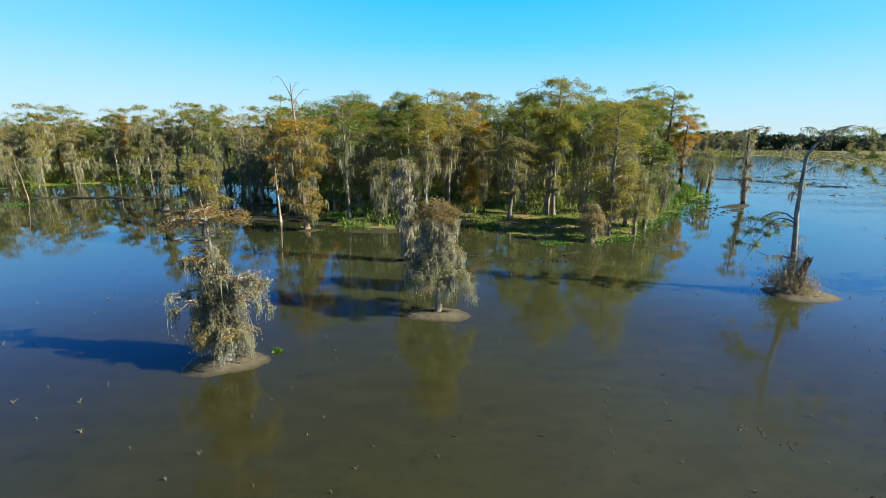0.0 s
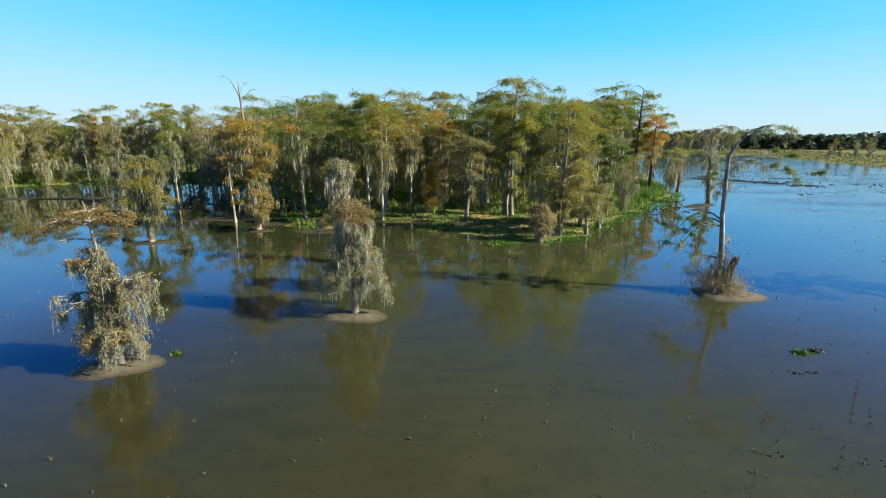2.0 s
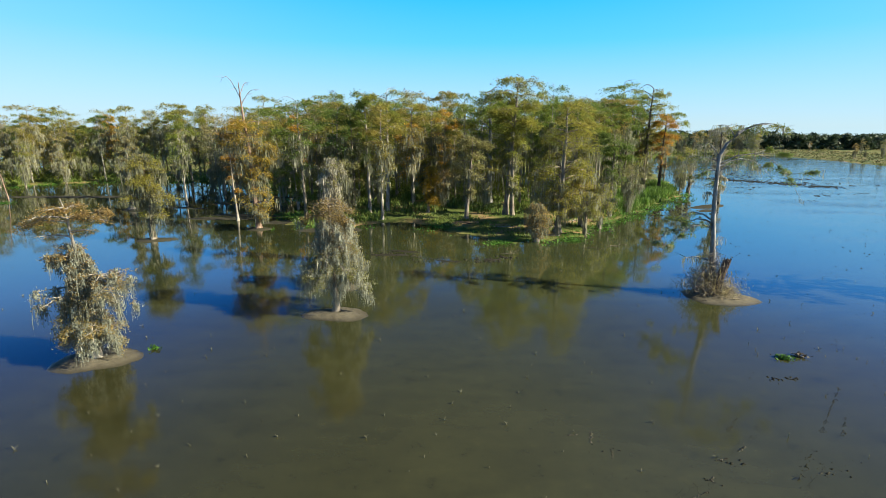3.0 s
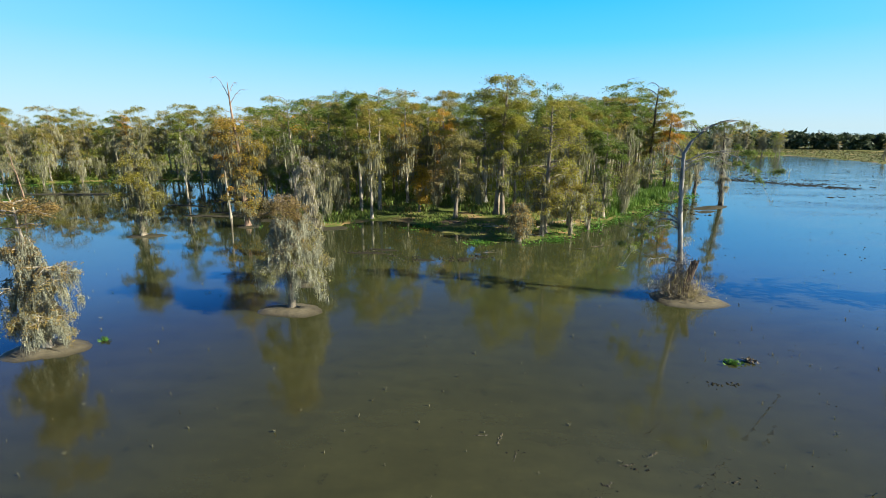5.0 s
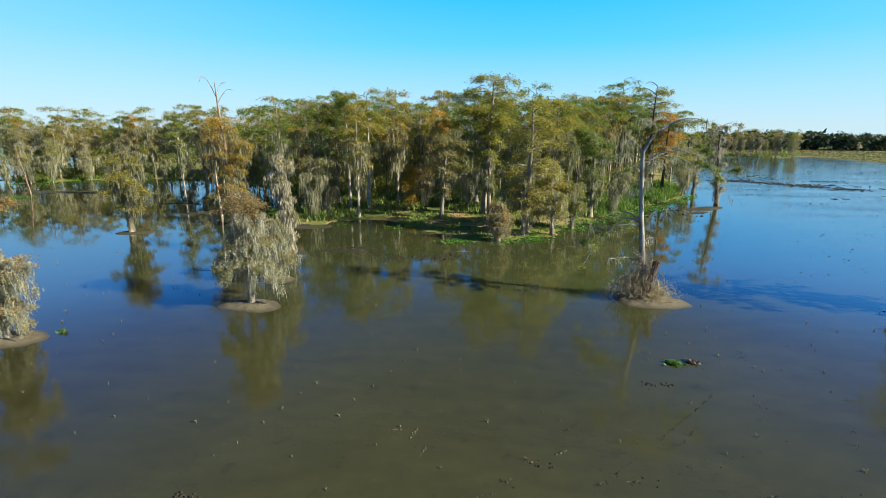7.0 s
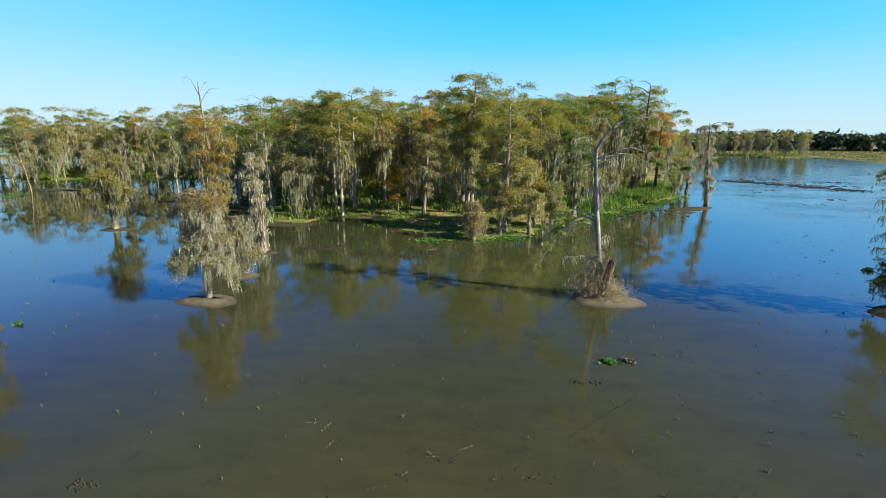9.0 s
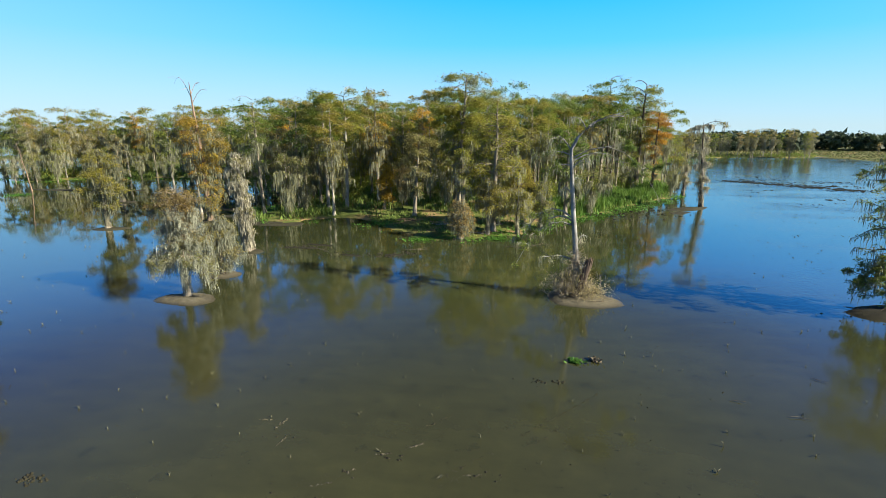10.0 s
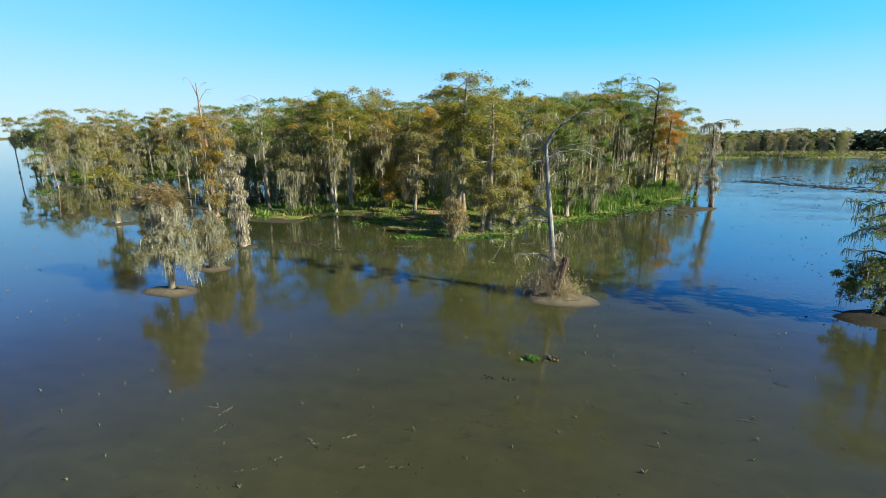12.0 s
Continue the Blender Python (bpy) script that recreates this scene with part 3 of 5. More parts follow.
# ---- trees standing in the water ----
tagged(put(cypress(11, 8.7, 0.19, [(0.1, 1.25), (0.25, 1.45), (0.36, 1.3), (0.42, 0.8), (0.5, 0.6), (0.62, 0.5), (0.72, 0.35), (1, 0.3)], 44, rise=0.35, droop=0.9, leaf=0.12, leaves=21000, pad=(0.24, 0.09), moss=9000, fluff=30000,
                   moss_mat=MOSS_PALE, moss_len=(0.3, 1.7), lean=(-0.55, 0.2), start=0.12, bare_top=0.28, trunk_mat=BARK_PALE, leaf_mat=LEAVES_DRY, topping=(LEAVES_TAN, 0.5), vary=(0.5, 1.2), moss_w=0.018, foot_moss=1500, moss_top=0.66, twig_r=1.7, flare=1.6,
                   extra=[(3.5, -8, 2.7, 0.8, 0.5, 0.9), (3.8, -22, 2.5, 0.75, 0.6, 0.85), (3.6, 12, 2.2, 0.7, 0.5, 0.75), (3.3, 178, 2.6, 0.5, 0.3, 0.75), (3.0, 196, 2.3, 0.45, 0.3, 0.7), (2.6, 168, 1.8, 0.5, 0.4, 0.8),
                          (1.5, -15, 1.7, 0.5, 0.6, 0.6), (1.3, -70, 1.5, 0.5, 0.6, 0.6), (1.6, 190, 1.5, 0.5, 0.6, 0.6), (1.4, -120, 1.5, 0.5, 0.6, 0.6), (1.7, -45, 1.7, 0.5, 0.6, 0.6), (1.5, 90, 1.3, 0.5, 0.4, 0.6),
                          (5.1, 172, 1.5, 0.25, 1.0, 0.2), (5.6, 190, 1.3, 0.2, 1.1, 0.2), (6.0, 165, 1.1, 0.2, 0.9, 0.1), (5.2, 5, 0.8, 0.4, 0.4, 0.3),
                          (7.6, -2, 2.3, 0.12, 1.3, 0.08), (7.7, 28, 2.0, 0.15, 1.1, 0.08), (7.5, 183, 2.1, 0.08, 0.7, 0.12), (7.7, 205, 1.7, 0.1, 0.8, 0.1), (8.1, 95, 1.3, 0.15, 1.4, 0.1), (8.2, -70, 1.2, 0.15, 1.2, 0.1), (6.7, 182, 1.5, 0.1, 0.15, 0.1), (6.9, 15, 1.0, 0.2, 0.4, 0.1)]),
           -11.3, 23.7, 0.2), "small cypress draped in pale spanish moss on a mud island", "tree")
tagged(put(cypress(12, 7.7, 0.20, [(0.1, 1.4), (0.22, 2.0), (0.36, 2.1), (0.5, 1.5), (0.65, 1.1), (0.82, 1.5), (0.95, 1.2), (1, 0.5)], 52, rise=0.35, droop=0.6, leaf=0.12, leaves=19000, pad=(0.3, 0.11), moss=8000, fluff=26000, moss_top=0.82, vary=(0.35, 1.35), topping=(LEAVES_TAN, 0.55),
                   moss_mat=MOSS_PALE, moss_len=(0.4, 1.7), lean=(-0.2, 0), start=0.27, trunk_mat=BARK, leaf_mat=LEAVES_DRY, moss_w=0.02, foot_moss=500, flare=1.5, twig_r=1.3),
           0.0, 31.1, 0.18), "mossy cypress with a rusty top on a mud island", "tree")
tagged(put(cypress(13, 4.8, 0.18, [(0.1, 1.4), (0.4, 1.7), (0.8, 1.3), (1, 0.6)], 26, rise=0.3, droop=0.5, leaf=0.15, leaves=8000, pad=(0.25, 0.12), moss=4000, fluff=10000,
                   moss_mat=MOSS_PALE, moss_len=(0.4, 1.5), start=0.15, leaf_mat=LEAVES_DRY, moss_w=0.022, foot_moss=200),
           -0.9, 36.5, 0.15), "short bushy cypress smothered in spanish moss", "tree")
tagged(put(cypress(14, 9.4, 0.38, [(0.2, 0.7), (0.45, 0.8), (0.6, 0.6), (0.8, 1.7), (1, 0.8)], 26, rise=0.3, droop=0.4, leaf=0.17, leaves=4500, pad=(0.28, 0.12), moss=5000, vary=(0.3, 1.3),
                   moss_len=(0.3, 1.0), lean=(-0.5, 0), start=0.22, leaf_mat=LEAVES_DRY, moss_mat=MOSS_DARK, moss_w=0.045, foot_moss=3500),
           -3.0, 44.1, 0.1), "grey column of a cypress hung with spanish moss", "tree")
tagged(put(cypress(15, 9.2, 0.26, [(0.1, 1.4), (0.3, 1.8), (0.6, 2.2), (0.9, 1.7), (1, 0.6)], 30, rise=0.3, droop=0.3, leaf=0.19, leaves=13000, pad=(0.38, 0.13), moss=3600,
                   moss_len=(0.5, 1.8), start=0.25, leaf_mat=LEAVES_OLIVE, vary=(0.35, 1.3), moss_w=0.04, foot_moss=700),
           -25.7, 51.2, 0.1), "olive cypress with moss curtains standing in water", "tree")
tagged(put(cypress(16, 17.1, 0.34, [(0.1, 1.7), (0.2, 2.3), (0.33, 1.4), (0.45, 2.2), (0.62, 3.4), (0.76, 2.8), (1, 0.8)], 40, rise=0.3, droop=0.3, leaf=0.21, leaves=16000, pad=(0.5, 0.15), moss=6000,
                   moss_len=(0.5, 1.7), lean=(-0.8, 0), start=0.07, bare_top=0.24, trunk_mat=BARK_RED, leaf_mat=LEAVES_RUST, moss_w=0.05,
                   extra=[(15.3, 172, 2.6, 1.2, 0, 0.5), (14.6, 10, 2.0, 0.9, 0, 0.1), (15.6, 60, 1.3, 1.3, 0, 0.2), (13.6, 185, 0.7, 0.4, 0), (13.2, 0, 0.8, 0.6, 0)], leaf_top=0.76, moss_top=0.7, twig_r=0.75),
           -16.5, 57.6, 0.1), "rust-orange cypress with a dead bare top", "tree")
tagged(put(cypress(17, 12.8, 0.15, [(0.4, 0.9), (0.7, 1.9), (0.9, 1.5), (1, 0.6)], 16, leaf=0.22, leaves=5000, pad=(0.36, 0.13), moss=1300, moss_w=0.05, start=0.3, trunk_mat=BARK_PALE, leaf_mat=LEAVES_RUST),
           -21.4, 62.6, 0.0), "thin pale cypress with rust-coloured foliage", "tree")
tagged(put(cypress(18, 10.8, 0.34, [(0.3, 0.9), (0.7, 1.7), (1, 0.8)], 16, leaf=0.22, leaves=3200, pad=(0.34, 0.13), moss=2600, start=0.3, leaf_mat=LEAVES_DRY, moss_w=0.05, foot_moss=1200, flare=1.9),
           -40.7, 69.8, 0.1), "mossy trunk of a cypress with a sparse crown", "tree")
tagged(put(cypress(19, 9.0, 0.15, [(0.4, 1.2), (1, 0.6)], 0, leaves=0, moss=0, trunk_mat=BARK_RED, flare=1.25, twig_r=1.0,
                   line=[(0, 0, -0.3), (0, 0, 0.4), (-0.25, 0, 2.0), (-0.5, 0.1, 3.6), (-0.95, 0.1, 5.4), (-1.2, 0.2, 7.2), (-1.5, 0.2, 8.4), (-1.55, 0.2, 9.1)],
                   extra=[(3.9, 185, 2.2, 0.35, 0), (4.4, 170, 2.6, 0.25, 0), (5.2, 190, 2.0, 0.5, 0), (2.4, 5, 1.1, 0.6, 0), (6.4, 10, 0.9, 0.7, 0), (7.4, 180, 1.1, 0.8, 0)]),
           -69.0, 79.2, 0.0), "leaning dead trunk with bare orange-brown branches", "tree")


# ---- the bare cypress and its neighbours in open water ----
tagged(put(cypress(21, 12.4, 0.25, [(0.5, 1.2), (1, 1.5)], 0, leaf=0.13, leaves=9500, pad=(0.24, 0.09), moss=1500, moss_len=(0.3, 1.1), trunk_mat=BARK_BLUE, leaf_mat=LEAVES_DARK_SHADED, moss_w=0.025, flare=1.3, droop=0.45, rise=0.4, sides=10, twig_r=1.1, tip=0.04,
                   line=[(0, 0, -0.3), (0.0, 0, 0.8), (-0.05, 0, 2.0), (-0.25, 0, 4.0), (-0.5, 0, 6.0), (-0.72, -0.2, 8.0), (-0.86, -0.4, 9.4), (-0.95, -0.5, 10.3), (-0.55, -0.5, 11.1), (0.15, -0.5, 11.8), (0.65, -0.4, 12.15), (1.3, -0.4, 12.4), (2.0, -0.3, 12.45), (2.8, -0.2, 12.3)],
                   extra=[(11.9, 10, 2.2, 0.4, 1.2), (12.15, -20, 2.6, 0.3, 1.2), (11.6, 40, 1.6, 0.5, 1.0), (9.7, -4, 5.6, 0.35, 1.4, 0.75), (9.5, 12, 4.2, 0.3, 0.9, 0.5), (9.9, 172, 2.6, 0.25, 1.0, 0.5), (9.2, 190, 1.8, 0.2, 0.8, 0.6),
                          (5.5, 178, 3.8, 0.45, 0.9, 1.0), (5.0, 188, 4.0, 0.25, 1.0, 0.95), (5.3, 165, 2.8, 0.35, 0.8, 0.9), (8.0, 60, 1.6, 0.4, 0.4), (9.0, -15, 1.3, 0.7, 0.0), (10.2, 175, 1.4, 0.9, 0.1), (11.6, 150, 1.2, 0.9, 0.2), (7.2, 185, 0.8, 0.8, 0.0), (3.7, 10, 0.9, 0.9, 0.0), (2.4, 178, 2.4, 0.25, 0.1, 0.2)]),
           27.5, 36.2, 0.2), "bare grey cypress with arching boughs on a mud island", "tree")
tagged(put(cypress(22, 12.4, 0.30, [(0.3, 1.4), (0.7, 1.2), (1, 1.4)], 14, leaf=0.2, leaves=1800, pad=(0.3, 0.12), moss=2200, moss_w=0.05, moss_len=(0.4, 1.5), start=0.15, lean=(-1.4, 0), trunk_mat=BARK_DARK, leaf_mat=LEAVES_DRY, moss_mat=MOSS_DARK, foot_moss=600,
                   extra=[(12.0, 5, 3.4, 0.3, 1.2), (11.5, 170, 1.6, 0.3, 1.0)]),
           50.2, 80.6, 0.1), "thin grey cypress with a mossy lower trunk", "tree")
tagged(put(cypress(23, 7.6, 0.26, [(0.3, 1.0), (1, 0.8)], 10, leaf=0.2, leaves=1000, pad=(0.3, 0.12), moss=1200, moss_w=0.05, start=0.2, trunk_mat=BARK_DARK, leaf_mat=LEAVES_DRY, moss_mat=MOSS_DARK, foot_moss=200),
           51.6, 94.6, 0.0), "small dark mossy cypress in the channel", "tree")
tagged(put(cypress(24, 9.8, 0.38, [(0.05, 3.8), (0.15, 4.0), (0.3, 2.8), (0.45, 3.0), (0.6, 3.8), (0.8, 4.2), (1, 1.5)], 28, vary=(0.4, 1.15), leaf=0.16, leaves=17000, pad=(0.2, 0.09), moss=3500, moss_len=(0.3, 1.2), start=0.08, trunk_mat=BARK_DARK, leaf_mat=LEAVES_DARK_SHADED, moss_w=0.03, droop=0.4,
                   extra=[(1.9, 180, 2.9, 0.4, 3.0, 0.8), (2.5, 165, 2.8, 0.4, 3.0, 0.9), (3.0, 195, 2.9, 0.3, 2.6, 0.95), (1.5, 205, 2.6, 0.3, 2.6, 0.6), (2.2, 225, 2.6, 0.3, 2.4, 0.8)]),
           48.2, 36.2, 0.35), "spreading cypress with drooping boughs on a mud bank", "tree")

# ---- trees of the peninsula's edge, set one by one ----
OLD = [(0.3, 1.0), (0.5, 2.0), (0.7, 3.2), (0.88, 4.0), (1, 2.2)]
SLIM = [(0.3, 0.9), (0.6, 1.8), (0.85, 2.6), (1, 1.2)]
EDGE = [
    # seed, x, y, height, trunk, profile, limbs, leaves, moss, bark, leaves' kind, label
    (31, 44.2, 98.7, 19.4, 0.42, OLD, 26, 5600, 500, BARK_DARK, LEAVES_GREEN, "tall open-crowned cypress at the channel's bank"),
    (32, 46.5, 96.0, 14.5, 0.30, SLIM, 18, 3600, 700, BARK_DARK, LEAVES_RUST, "slender cypress at the bank with rusty foliage"),
    (33, 20.0, 57.6, 15.0, 0.36, [(0.1, 2.2), (0.3, 3.2), (0.6, 3.5), (0.9, 2.4), (1, 1.0)], 30, 5600, 1700, BARK, LEAVES_OLIVE, "broad mossy cypress at the point of the bank"),
    (34, 14.5, 67.3, 18.4, 0.40, OLD, 28, 7500, 900, BARK, LEAVES_GREEN, "tall twin-trunked cypress with a dense crown"),
    (35, 15.4, 66.6, 14.5, 0.30, SLIM, 16, 3500, 700, BARK, LEAVES_FOREST, "cypress trunk beside its taller twin"),
    (36, 12.8, 77.5, 17.6, 0.45, OLD, 22, 5200, 900, BARK_BLUE, LEAVES_GREEN, "tall straight grey-trunked cypress"),
    (37, -4.7, 68.2, 16.7, 0.26, SLIM, 18, 3800, 700, BARK_PALE, LEAVES_FOREST, "slim pale-trunked cypress at the water's edge"),
    (38, -2.4, 69.6, 17.1, 0.30, OLD, 20, 4600, 600, BARK_PALE, LEAVES_FOREST, "pale forked cypress at the water's edge"),
    (39, 3.6, 68.6, 7.0, 0.20, [(0.1, 1.2), (0.6, 1.3), (1, 0.5)], 16, 2200, 300, BARK, LEAVES_RUST, "small reddish young cypress"),
    (40, 23.5, 61.0, 8.0, 0.26, [(0.1, 1.8), (0.5, 2.4), (1, 0.8)], 22, 4200, 1400, BARK, LEAVES_FOREST, "low wide cypress hung with moss"),
    (41, -16.3, 71.9, 6.4, 0.16, SLIM, 10, 1300, 200, BARK_PALE, LEAVES_GREEN, "small white-trunked cypress on the mud"),
    (42, -12.2, 71.5, 6.0, 0.18, SLIM, 12, 1300, 400, BARK, LEAVES_DRY, "small grey cypress on the mud"),
    (43, 29.0, 68.0, 11.5, 0.28, SLIM, 18, 3600, 700, BARK, LEAVES_FOREST, "cypress at the bank beside the reeds"),
    (44, 9.0, 64.5, 11.0, 0.28, SLIM, 16, 2600, 900, BARK, LEAVES_DRY, "grey mossy cypress on the grassy bank"),
]
for seed, x, y, h, r, profile, limbs, leaves, moss, wood, kind, label in EDGE:
    tagged(put(cypress(seed, h, r, profile, limbs, leaves=int(2.1 * leaves), moss=int(1.15 * moss), moss_len=(0.45, 1.7), moss_top=0.62, trunk_mat=wood, leaf_mat=kind, leaf=0.26, start=0.38 if h > 16 else 0.13 if seed == 33 else 0.22, lean=((seed % 5 - 2) * 0.3, 0), pad=(0.6, 0.2), moss_w=0.055, flare=1.7, twig_r=1.2, vary=(0.5, 1.2)), x, y, 0.0), label, "tree")
tagged(put(cypress(45, 4.2, 0.3, [(0.1, 1.5), (0.6, 1.5), (1, 0.8)], 24, leaf=0.18, leaves=4000, pad=(0.3, 0.2), moss=2500, moss_w=0.035, moss_len=(0.4, 1.4), start=0.1, leaf_mat=LEAVES_DRY), 16.8, 53.2, 0.0), "bushy moss-covered stump tree at the bank", "tree")

for seed, x, y, h in ((46, 19.6, 55.6, 6.5), (47, 22.9, 56.4, 5.2), (48, 25.6, 60.2, 5.6)):
    tagged(put(cypress(seed, h, 0.2, [(0.1, 1.6), (0.5, 1.9), (0.85, 1.5), (1, 0.7)], 18, leaf=0.2, leaves=3400, pad=(0.42, 0.12), moss=1300, moss_len=(0.4, 1.5), moss_w=0.04, start=0.4, leaf_mat=LEAVES_OLIVE, foot_moss=200, droop=0.5), x, y, 0.0),
           "low cypress trailing olive foliage and moss over the bank", "tree")

# ---- the forest ----

MIXED = [(0.2, 1.3), (0.45, 2.1), (0.75, 2.5), (0.92, 2.2), (1, 1.0)]
FLAT = [(0.4, 1.2), (0.6, 2.0), (0.8, 3.4), (0.93, 4.2), (1, 2.8)]
KINDS = [  # height, trunk, profile, limbs, leaves, moss, bark, leaves' kind, start, share
    (16.0, 0.28, OLD, 18, 3600, 420, BARK, LEAVES_FOREST, 0.46, 3), (15.0, 0.24, SLIM, 20, 3300, 620, BARK_PALE, LEAVES_FOREST, 0.33, 4),
    (16.5, 0.30, FLAT, 15, 3400, 380, BARK_DARK, LEAVES_GREEN, 0.52, 3), (13.0, 0.22, MIXED, 22, 3500, 800, BARK_PALE, LEAVES_FOREST, 0.24, 4),
    (15.5, 0.28, OLD, 18, 3600, 420, BARK, LEAVES_GREEN, 0.45, 3), (12.0, 0.22, SLIM, 18, 1500, 1100, BARK_PALE, LEAVES_DRY, 0.28, 2.2), (13.0, 0.24, MIXED, 20, 3000, 560, BARK, LEAVES_RUST, 0.26, 1.2),
    (8.0, 0.16, MIXED, 16, 1700, 700, BARK, LEAVES_FOREST, 0.22, 0), (7.0, 0.14, SLIM, 14, 1300, 800, BARK_PALE, LEAVES_DRY, 0.18, 0),
    (16.0, 0.26, FLAT, 14, 3300, 480, BARK_PALE, LEAVES_FOREST, 0.5, 3), (15.0, 0.22, SLIM, 18, 3000, 700, BARK_PALE, LEAVES_GREEN, 0.38, 3), (14.5, 0.26, OLD, 16, 3000, 900, BARK, LEAVES_OLIVE, 0.36, 2.5)]
PROTOS = [tagged(cypress(60 + k, h, 0.8 * r, prof, limbs, leaves=int(1.45 * leaves), moss=int(1.5 * moss), moss_len=(0.6, 2.6), moss_top=0.74, foot_moss=90 if h > 9 else 40, trunk_mat=wood, leaf_mat=kind, leaf=0.285 if h > 9 else 0.23, start=start, pad=(0.62, 0.17), moss_w=0.075, sides=6, lean=((k % 3 - 1) * 0.5, 0), flare=1.8, limb_sides=3, vary=(0.45, 1.2)),
                 "tall mossy bald cypress of the swamp forest" if h > 9 else "young mossy cypress at the forest's edge", "tree", "cypress trees of the forest" if h > 9 else "young cypresses at the forest's edge")
          for k, (h, r, prof, limbs, leaves, moss, wood, kind, start, share) in enumerate(KINDS)]

rng = np.random.default_rng(5)
taken = [(row[1], row[2]) for row in EDGE] + [(-16.5, 57.6), (-21.4, 62.6)]
REGIONS = [  # x range, y range, spacing, tries, height range
    ((-16, 52), (63, 84), 3.9, 600, (13.0, 17.3)), ((-20, 56), (84, 106), 4.7, 500, (16.0, 19.2)), ((-62, -14), (86, 118), 3.8, 800, (14.3, 17.8)), ((-104, -55), (94, 122), 3.9, 700, (13.3, 16.6)),
    ((52, 74), (112, 200), 6.5, 130, (11, 14)), ((-18, 50), (106, 120), 6.5, 80, (15.5, 18)),
]
placed = [0] * len(PROTOS)


def plant(k, x, y, h):
    s = h / KINDS[k][0]
    wide = s * rng.uniform(0.72, 0.98)
    m = Matrix.LocRotScale((x, y, 0.0), Euler((0, 0, rng.uniform(0, 6.28))), (wide, wide, s))
    if placed[k]:
        copy_thing(PROTOS[k], m)
    else:
        PROTOS[k].matrix_basis = Matrix.Translation((x, y, 0))
    placed[k] += 1


shares = np.array([row[-1] for row in KINDS], float)
LEFT_MIX = np.array([1, 2, 0.5, 6, 1, 3, 1.2, 0, 0, 1, 2, 5.5])   # lower, browner crowns on the flooded side
for (x0, x1), (y0, y1), gap, tries, (h0, h1) in REGIONS:
    for _ in range(tries):
        x, y = rng.uniform(x0, x1), rng.uniform(y0, y1)
        d = float(inside_distance(np.array([x]), np.array([y]))[0])
        if d < 1.0 or (x < -22 and d > 26) or (d < 9 and x > 22 and y < 95) or (-2 < x < 34 and (y < 74 or (y < 90 and rng.random() < 0.6))):
            continue
        if all((x - a) ** 2 + (y - b) ** 2 > gap * gap for a, b in taken):
            taken.append((x, y))
            mix = LEFT_MIX if x < -22 else shares
            k = int(rng.choice(len(PROTOS), p=mix / mix.sum()))
            plant(k, x, y, rng.uniform(h0, h1) * (1.0 if k not in (3, 5, 6) else 0.86) * rng.choice([0.9, 1.0, 1.0, 1.05]))
for k, (x, y, h) in enumerate(((30, 80, 15.8), (34, 87, 16.8), (38.5, 93, 16.2), (26.5, 74, 15.2), (41, 101, 15.8), (24, 69.5, 15.6), (30, 90, 17), (36, 98, 17))):
    taken.append((x, y))
    plant((4, 0, 2, 1, 4, 0, 2, 4)[k], x, y, h)
for _ in range(120):
    x, y = rng.uniform(-112, -84), rng.uniform(96, 120)
    if all((x - a) ** 2 + (y - b) ** 2 > 20 for a, b in taken) and y > 96 - 0.25 * (x + 84):
        taken.append((x, y))
        plant(int(rng.choice(len(KINDS), p=shares / shares.sum())), x, y, rng.uniform(12.5, 15.5))
# slim trees standing in the flooded inlet
for _ in range(60):
    x, y = rng.uniform(-36, -16), rng.uniform(75, 97)
    if all((x - a) ** 2 + (y - b) ** 2 > 11 for a, b in taken):
        taken.append((x, y))
        plant(int(rng.choice([1, 10, 3, 5])), x, y, rng.uniform(11, 15))
# the storey of young trees behind the grassy bank
for _ in range(90):
    x, y = rng.uniform(-5, 36), rng.uniform(69, 92)
    if all((x - a) ** 2 + (y - b) ** 2 > 12 for a, b in taken):
        taken.append((x, y))
        plant(int(rng.choice([7, 8, 8])), x, y, rng.uniform(5, 9.5))
# young trees along the edge
for _ in range(650):
    x, y = rng.uniform(-100, 52), rng.uniform(62, 112)
    d = float(inside_distance(np.array([x]), np.array([y]))[0])
    if not -3 < d < 10 or (x > 24 and y < 92) or (2 < x < 34 and y < 66) or (-22 < x < 3 and d < 2):
        continue
    if all((x - a) ** 2 + (y - b) ** 2 > 9.5 for a, b in taken):
        taken.append((x, y))
        plant(7 + int(rng.random() < 0.4), x, y, rng.uniform(4.5, 9.0))

# ---- undergrowth ----
def scatter(count, x_range, y_range, rule, rng):
    x, y = rng.uniform(*x_range, count), rng.uniform(*y_range, count)
    keep = rule(x, y, inside_distance(x, y))
    x, y = x[keep], y[keep]
    return np.stack([x, y, np.maximum(land_height(x, y), 0.0)], -1)


